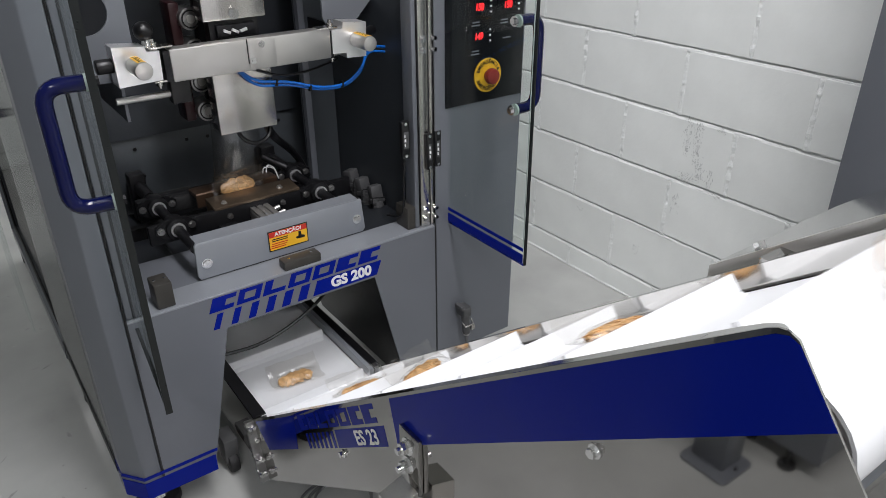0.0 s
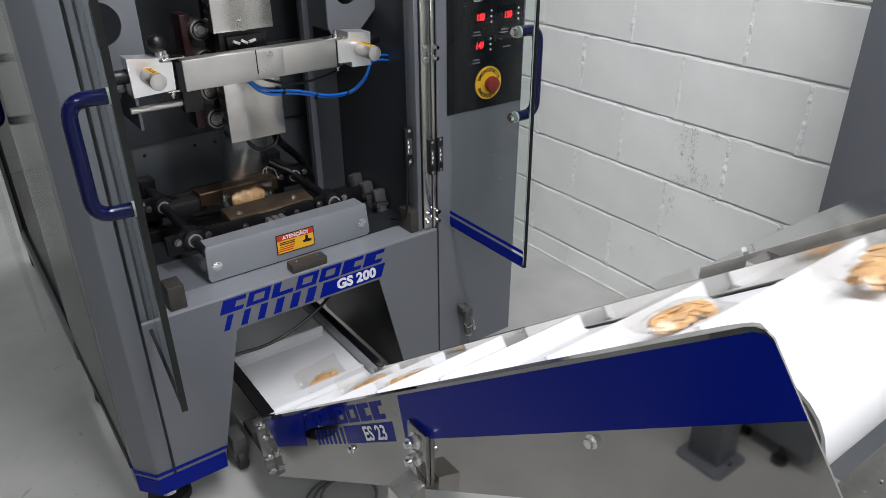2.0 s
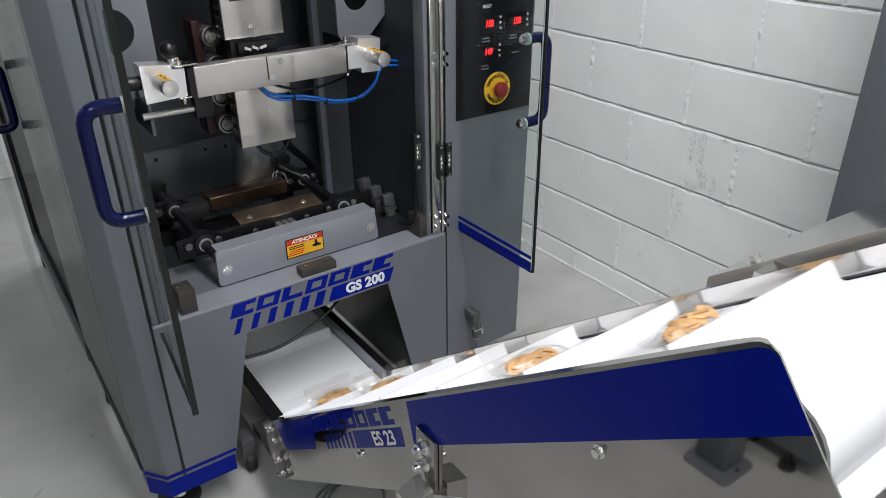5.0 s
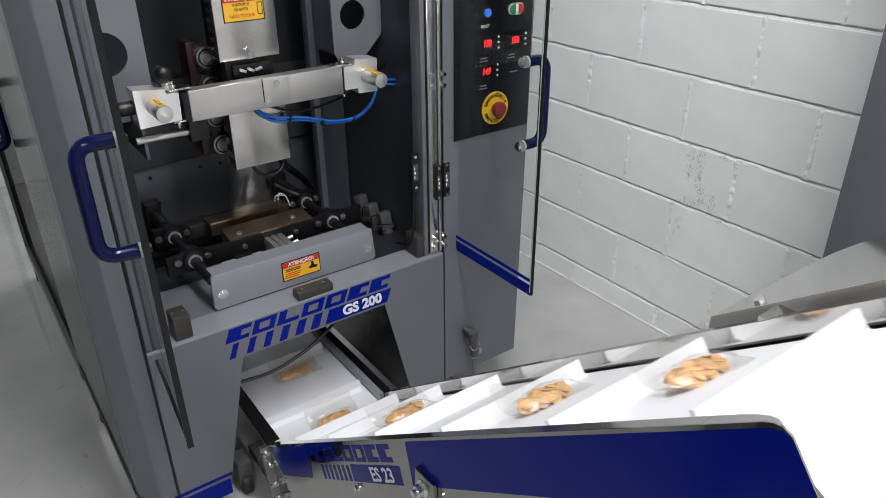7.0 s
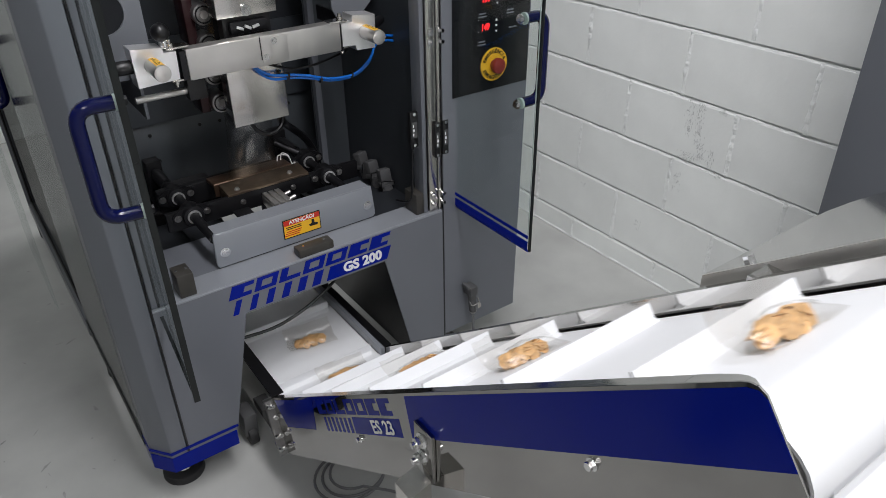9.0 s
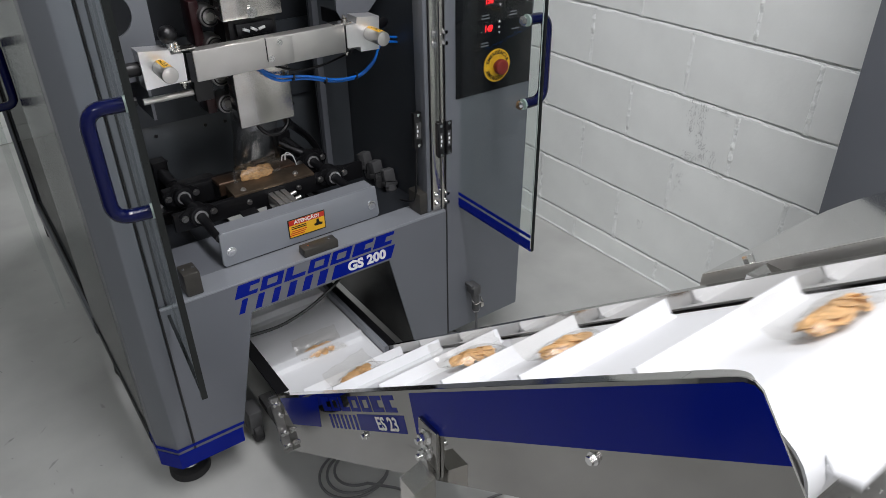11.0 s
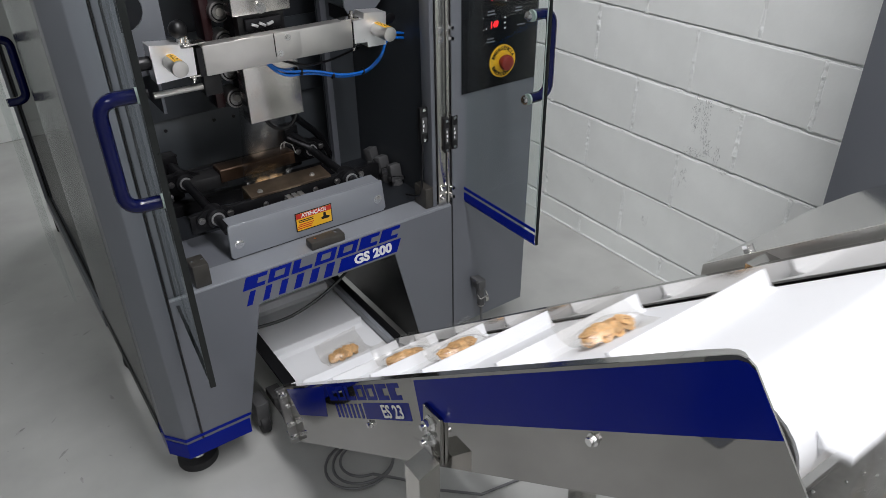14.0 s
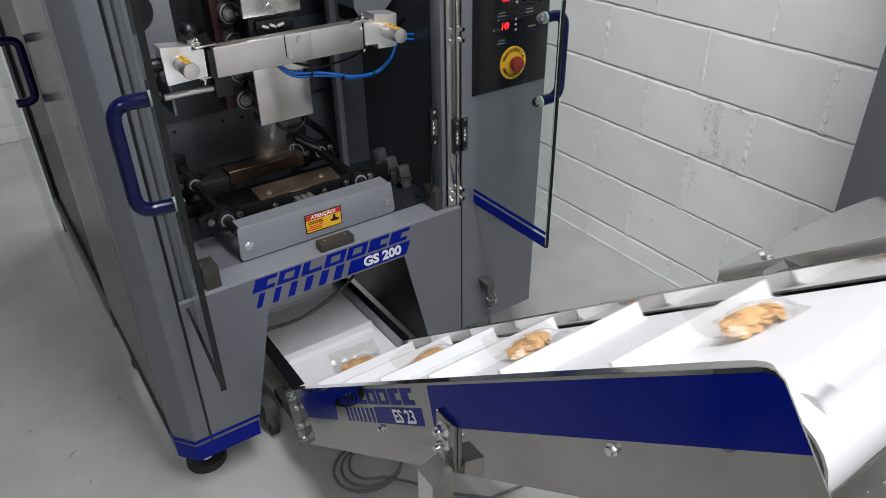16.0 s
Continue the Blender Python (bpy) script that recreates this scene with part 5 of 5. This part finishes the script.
def film_pouch():
    """A clear crumpled pouch over its heap of crackers, with crimped ends and an empty flap that stands up behind; origin at its underside's middle."""
    bm = bmesh.new()
    nx, ny = 34, 26
    for side in (1, -1):
        grid = []
        for i in range(nx + 1):
            row = []
            for j in range(ny + 1):
                u, v = i / nx * 2 - 1, j / ny * 2 - 1
                x, y = u * 0.07 + 0.002 * math.sin(5 * v), v * (0.044 + 0.004 * u)
                across = (y + MOUND_Y) / 0.0275
                swell = max(0.0, 1 - (x / 0.061) ** 2 - across ** 2) ** 0.5
                # soft folds all over, sharper ones where the film is empty
                fold = 0.9 + 1.3 * noise.noise(Vector((u * 4.5, v * 3.2, 3.1))) - 1.2 * abs(noise.noise(Vector((u * 2.6 + v, v * 2.2 - u, 7.7))))
                wr = 0.0008 * math.sin(7 * u + 5 * v) + 0.0032 * (fold - 0.9) * (1 - 0.6 * swell)
                flap = max(0.0, v - 0.25)
                z = 0.0115 + side * (0.0146 * swell + 0.0004) + (wr if side > 0 else wr * 0.5)
                row.append(bm.verts.new((x, y - 0.02 * flap * flap, max(z, 0.0003) + 0.05 * flap ** 1.5)))
            grid.append(row)
        for i in range(nx):
            for j in range(ny):
                bm.faces.new((grid[i][j], grid[i + 1][j], grid[i + 1][j + 1], grid[i][j + 1]))
    return bm


def chip_mesh(seed):
    """One thin round cracker, slightly bowed and uneven, with a rounded rim."""
    rng = random.Random(seed)
    bm = bmesh.new()
    n, r = 18, rng.uniform(0.0105, 0.0138)
    bend, skew = rng.uniform(-9, 5), rng.uniform(-6, 6)
    for dz in (0.0011, -0.0011):
        rows = []
        for k, f in enumerate((0.0, 0.5, 0.9, 1.0)):
            ringv = []
            for i in range(1 if k == 0 else n):
                a = 2 * math.pi * i / n
                rr = r * f * (1 + 0.05 * math.sin(2 * a + seed) + 0.03 * math.sin(5 * a + 2 * seed))
                x, y = rr * math.cos(a), rr * 0.93 * math.sin(a)
                ringv.append(bm.verts.new((x, y, bend * x * x + skew * x * y + dz * (1.0 if k < 3 else 0.15))))
            rows.append(ringv)
        for i in range(n):
            bm.faces.new((rows[0][0], rows[1][i], rows[1][(i + 1) % n]))
            for p, q in ((rows[1], rows[2]), (rows[2], rows[3])):
                bm.faces.new((p[i], q[i], q[(i + 1) % n], p[(i + 1) % n]))
    me = finish(bm)
    me.materials.append(CHIP)
    return me


CHIPS = [chip_mesh(k) for k in range(7)]
pouch_mesh = finish(film_pouch())
pouch_mesh.materials.append(FILM)

bm = bmesh.new()
bmesh.ops.create_icosphere(bm, subdivisions=3, radius=1.0)
for v in bm.verts:
    lump = 1 + 0.1 * math.sin(9 * v.co.x + 4 * v.co.y) + 0.08 * math.sin(11 * v.co.y - 7 * v.co.z)
    v.co = Vector((v.co.x * 0.043 * lump, v.co.y * 0.0145 * lump - MOUND_Y, 0.0105 + v.co.z * 0.0066 * lump))
crumb_mesh = finish(bm)
crumb_mesh.materials.append(CHIP)


def packet(seed):
    rng = random.Random(seed)
    root = new("snack_packet")
    root.empty_display_size = 0.03
    root.scale = (0.92, 0.88, 0.9)
    tagged(root, "small crumpled clear packet of round toasted crackers", "snack packet", "packets on the conveyor")
    ob = new("film", pouch_mesh)
    ob.parent = root
    ob["label"] = "clear plastic film pouch"
    core = new("crumbs", crumb_mesh)
    core.parent = root
    core["label"] = "broken crackers heaped in the middle"
    for k in range(30):
        c = new("chip", CHIPS[rng.randrange(7)])
        c.parent = root
        # crackers overlap along the heap's skin
        u = -0.92 + 1.84 * ((k * 0.7549) % 1.0)
        a = radians(-95 + 190 * ((k * 0.5698 + 0.1 * rng.random()) % 1.0))
        girth = max(0.05, 1 - u * u) ** 0.5 * rng.uniform(0.7, 0.92)
        c.location = (u * 0.044, -MOUND_Y + 0.0175 * girth * math.sin(a), 0.0115 + 0.009 * girth * math.cos(a))
        n = Vector((u * 0.35 + rng.uniform(-0.3, 0.3), 0.5 * math.sin(a) + rng.uniform(-0.3, 0.25), max(0.3, math.cos(a)) + 0.3))
        c.rotation_mode = "QUATERNION"
        c.rotation_quaternion = n.to_track_quat("Z", "Y") @ Matrix.Rotation(rng.uniform(0, 6.28), 3, "Z").to_quaternion()
    return root


# how far up each packet rides three seconds after its release
GOALS = {-4: 0.82, -3: 0.67, -2: 0.827, -1: 0.69, 1: 0.83, 2: 0.825, 3: 0.676, 4: 0.753, 5: 0.735, 6: 0.632, 7: 0.755, 9: 0.856, 10: 0.76, 11: 0.70, 12: 0.664, 13: 0.80, 14: 0.73, 15: 0.826}
RELEASE = [0.20 + 0.92 * k for k in range(-5, 18)]
PACKETS = [packet(100 + k) for k in range(len(RELEASE))]

# ---- blocks of the walls ----
DZ = 0.088
block_mesh = {}


def block(length, height):
    key = (round(length, 3), round(height, 3))
    if key not in block_mesh:
        bm = box(bmesh.new(), 0, 0.09, 0, length, 0, height, 0.003, 2)
        me = finish(bm, False)
        me.materials.append(BLOCKS)
        block_mesh[key] = me
    return block_mesh[key]


far_bm = bmesh.new()
for r in range(-1, 16):
    z0 = 0.002 if r < 0 else DZ + 0.2 * r + 0.005
    z1 = min(DZ + 0.2 * (r + 1) - 0.005, 3.198)
    off = 1.257 if r % 2 else 1.06
    for k in range(-15, 9):
        y0, y1 = off + 0.4 * k + 0.005, off + 0.4 * k + 0.395
        if y1 > 4.1 or y0 < -4:
            continue
        if -0.6 < y0 < 2.7 and z0 < 2.4:
            ob = new("block", block(y1 - y0, z1 - z0))
            ob.parent = wall_east
            rr = random.Random(r * 100 + k)
            ob.location = (rr.uniform(-0.001, 0.001), y0, z0)
        else:
            box(far_bm, WALL_X, WALL_X + 0.09, y0, y1, z0, z1)
far_blocks = part("block", far_bm, BLOCKS, wall_east)
far_blocks["kind"] = "stuff"
north_bm = bmesh.new()
for r in range(-1, 15):
    z0, z1 = (0.002 if r < 0 else DZ + 0.2 * r + 0.005), min(DZ + 0.2 * (r + 1) - 0.005, 3.198)
    for k in range(-15, 6):
        x0 = (0.1 if r % 2 else -0.1) + 0.4 * k
        if x0 > -3.9 and x0 + 0.39 < 2.1:
            box(north_bm, x0, x0 + 0.39, 4.1, 4.15, z0, z1)
north_blocks = part("block", north_bm, BLOCKS, wall_north)
north_blocks["kind"] = "stuff"


# rough beads of paint and mortar along the joints
rng = random.Random(5)
bead = bmesh.new()


def bead_line(p0, p1, wide, proud, n, base=0.42):
    p0, p1 = Vector(p0), Vector(p1)
    side = Vector((0, 1, 0)) if abs(p1.z - p0.z) > abs(p1.y - p0.y) else Vector((0, 0, 1))
    rows, shift = [], rng.uniform(0, 50)
    for i in range(n + 1):
        p = p0.lerp(p1, i / n)
        at = Vector((shift + p.y * 60, p.z * 60, shift))
        lump, slow = noise.noise(at), noise.noise(at * 0.22)
        w = wide * (1.0 + 0.3 * lump + 0.25 * slow)
        h = proud * max(-0.9, base + 0.6 * lump + 0.35 * slow + rng.uniform(-0.12, 0.12))
        s = 0.0012 * slow
        rows.append([bead.verts.new(p + side * (k * w + s) + Vector((0.0018 if abs(k) > 0.9 else -h * (1 - 0.4 * abs(k)), 0, 0))) for k in (-1, -0.4, 0.4, 1)])
    for a, b in zip(rows, rows[1:]):
        for k in range(3):
            bead.faces.new((a[k], a[k + 1], b[k + 1], b[k]))


for r in range(-1, 8):
    z0 = 0.002 if r < 0 else DZ + 0.2 * r
    z1 = DZ + 0.2 * (r + 1)
    off = 1.257 if r % 2 else 1.06
    for k in range(-4, 4):
        bead_line((WALL_X + 0.001, off + 0.4 * k, z0 + 0.004), (WALL_X + 0.001, off + 0.4 * k, z1 - 0.006), 0.0105, 0.0066, 60)
    bead_line((WALL_X + 0.001, -0.4, z1 - 0.0055), (WALL_X + 0.001, 2.6, z1 - 0.0055), 0.0058, 0.0034, 420, 0.0)
bead_line((WALL_X - 0.001, -0.4, 0.004), (WALL_X - 0.001, 2.6, 0.004), 0.006, 0.004, 200)
beads = part("joint_bead", bead, MORTAR, wall_east)
beads["kind"] = "stuff"

# scuff marks rubbed on the wall
mark = bmesh.new()
for cy, cz, hw, hh, count, lean in ((1.215, 0.635, 0.012, 0.06, 75, 1.75), (1.178, 0.62, 0.014, 0.07, 120, 1.35), (1.155, 0.535, 0.016, 0.03, 55, 1.9), (1.2, 0.505, 0.03, 0.018, 60, 2.4), (1.12, 0.525, 0.01, 0.03, 30, 1.6), (1.225, 0.41, 0.02, 0.035, 30, 1.9), (1.1, 0.68, 0.012, 0.008, 20, 0.4), (1.09, 0.485, 0.03, 0.01, 26, 0.3), (1.35, 0.195, 0.014, 0.02, 16, 1.2), (1.62, 0.25, 0.008, 0.015, 8, 1.4)):
    for i in range(count):
        y, z = cy + hw * rng.gauss(0, 0.6), cz + hh * rng.uniform(-1, 1)
        a, l, w = lean + rng.gauss(0, 0.35), rng.uniform(0.0015, 0.007), rng.uniform(0.0004, 0.0012)
        d, n = Vector((0, math.cos(a), math.sin(a))) * l, Vector((0, -math.sin(a), math.cos(a))) * w
        c = Vector((WALL_X - 0.0013 - 0.000006 * (len(mark.faces) % 190), y, z))
        mark.faces.new([mark.verts.new(c + v) for v in (-d, -d * 0.4 + n, d * 0.5 + n * 0.8, d, d * 0.4 - n * 0.7, -d * 0.5 - n)])
scuffs = part("scuff_mark", mark, RUB, wall_east, "dark rubbed scuff marks")
scuffs["kind"] = "stuff"


# smears trodden on the floor
smear = bmesh.new()
for k in range(110):
    x, y = rng.uniform(-0.3, 0.4), rng.uniform(1.1, 2.7)
    if k > 75:
        x, y = rng.uniform(1.15, 2.05), rng.uniform(0.7, 1.25)
    a, l, w, n = rng.uniform(0, 3.14), rng.choice((0.004, 0.007, 0.012, 0.024)) * rng.uniform(0.7, 1.2), rng.uniform(0.0015, 0.006), 9
    pts = []
    for i in range(n):
        b = 2 * math.pi * i / n
        u, v = l * math.cos(b) * rng.uniform(0.5, 1), w * math.sin(b) * rng.uniform(0.5, 1)
        pts.append(smear.verts.new((x + u * math.cos(a) - v * math.sin(a), y + u * math.sin(a) + v * math.cos(a), 0.0008 + 0.00001 * k)))
    smear.faces.new(pts)
smears = part("floor_smear", smear, SMEAR, bpy.data.objects["floor"], "faint dark smears")
smears["kind"] = "stuff"


# ---- what moves ----
def motions():
    # belt flights run round the loop
    steps = 161
    for ob, t0 in zip(FLIGHTS, FLIGHT_T):
        rows = []
        for k in range(steps):
            t = 16.0 * k / (steps - 1)
            y, z, a = on_belt(MARK_S + SPEED * (t - t0))
            rows.append((t, pose(0, y - 0.7, z, -a, 0, 0)))
        walk(ob, rows)
    # the green scrap is pushed along the tray
    walk(scrap, [(t, pose(0.937 + dx, 0.13 + dy, TRAY_Z)) for t, dx, dy in ((0.0, 0.03, -0.12), (1.5, 0.03, -0.12), (2.3, 0.0, 0.0), (3.2, 0.0, 0.0), (4.6, 0.1, -0.3), (16.0, 0.1, -0.3))])
    # jaws and vertical seal: shut while the packet fills, open as it drops
    def opening(t):
        p = (t - 0.20) % 0.92
        keys = ((0.0, 1.0), (0.26, 0.95), (0.36, 0.3), (0.44, 0.08), (0.54, 0.0), (0.66, 0.04), (0.7, 0.12), (0.78, 0.65), (0.86, 0.92), (0.92, 1.0))
        for (a, u), (b, v) in zip(keys, keys[1:]):
            if p <= b:
                return u + (v - u) * (p - a) / (b - a)
        return 0.0
    base = Vector((0.9, 1.6, 0))
    for ob, at, way in ((front_jaw, FRONT_AT, -0.06), (rear_jaw, REAR_AT, 0.06), (forming, SEAL_AT, -0.010)):
        c = Vector(at) - base
        rows = []
        for k in range(steps):
            t = 16.0 * k / (steps - 1)
            rows.append((t, pose(c.x, c.y + way * opening(t), c.z)))
        walk(ob, rows)
    # packets: fill above the jaws, drop onto the low run, ride up, fall from the head
    for n, (ob, t0) in enumerate(zip(PACKETS, RELEASE)):
        rng = random.Random(n)
        land, spin = t0 + 0.35, rng.uniform(-12, 12)
        x = 0.855 + rng.uniform(-0.025, 0.025)
        # the flight that ends up behind this packet
        goal = GOALS.get(n - 5, 0.73)
        def lead(s):
            return min(0.092, max(0.04, goal - s))
        aim = min((MARK_S + SPEED * (t0 + 3.0 - f - lap * LAP) for f in FLIGHT_T for lap in (-2, -1, 0, 1)), key=lambda s: abs(s + lead(s) - goal))
        # close to its flight it leans on it, further off it lies flat
        lean = 1.0 - 0.75 * (lead(aim) - 0.04) / 0.052
        rows = []
        for k in range(steps):
            t = 16.0 * k / (steps - 1)
            if t < t0 - 0.69:
                rows.append((t, pose(0.55 + 0.17 * (n % 5), 1.4 + 0.12 * (n // 5), 2.111)))
                continue
            if t < t0 - 0.36:
                f = (t - (t0 - 0.69)) / 0.33
                rows.append((t, pose(0.843, 1.6, 2.3 - 1.625 * f * f, 78, 0, 0)))
            elif t <= t0 - 0.08:
                rows.append((t, pose(0.843, 1.6, 0.675, 78, 0, 0)))
            elif t < land:
                f = (t - t0 + 0.08) / 0.43
                rows.append((t, pose(0.843 + 0.015 * f, 1.6 - 0.098 * f, 0.675 - 0.447 * f ** 1.4, 78 * (1 - f), 0, spin * f)))
            else:
                age = t - t0
                drift = ((0.35, -0.255), (0.52, -0.178), (0.72, -0.12), (1.08, -0.02), (1.44, 0.0), (9.0, 7.56 * SPEED))
                for (a0, u), (a1, v) in zip(drift, drift[1:]):
                    if age <= a1:
                        loose = u + (v - u) * (age - a0) / (a1 - a0)
                        break
                held = aim + lead(aim) + SPEED * (age - 3.0)
                f = min(1.0, max(0.0, (age - 1.0) / 0.9))
                f = f * f * (3 - 2 * f)
                s = loose * (1 - f) + held * f
                if s < TOP_S - 0.02:
                    y, z, a = on_belt(s)
                    rows.append((t, pose(x, y, z + 0.001 + 0.009 * f * lean, -a + 22 * f * lean, 0, spin)))
                else:
                    # over the head, down onto the tray and away along it
                    extra = (s - (TOP_S - 0.02)) / SPEED
                    y, z, a = on_belt(TOP_S - 0.02)
                    fall = min(extra, 0.34)
                    slide = min(1.0, max(0.0, (extra - 0.34) / 0.6))
                    yy = y - SPEED * CA * fall - (0.26 + 0.07 * (n % 3)) * slide
                    zz = max(z + 0.001 + 0.009 * lean + SPEED * SA * 0.7 * fall - 3.6 * fall * fall, TRAY_Z + 0.008)
                    rows.append((t, pose(x + (0.12 * (n % 4) - 0.1) * slide, yy, zz + 0.026 * (n // 4 % 4) * slide, (-a + 22 * lean) * (1 - fall / 0.34), 0, spin)))
        walk(ob, rows)


motions()
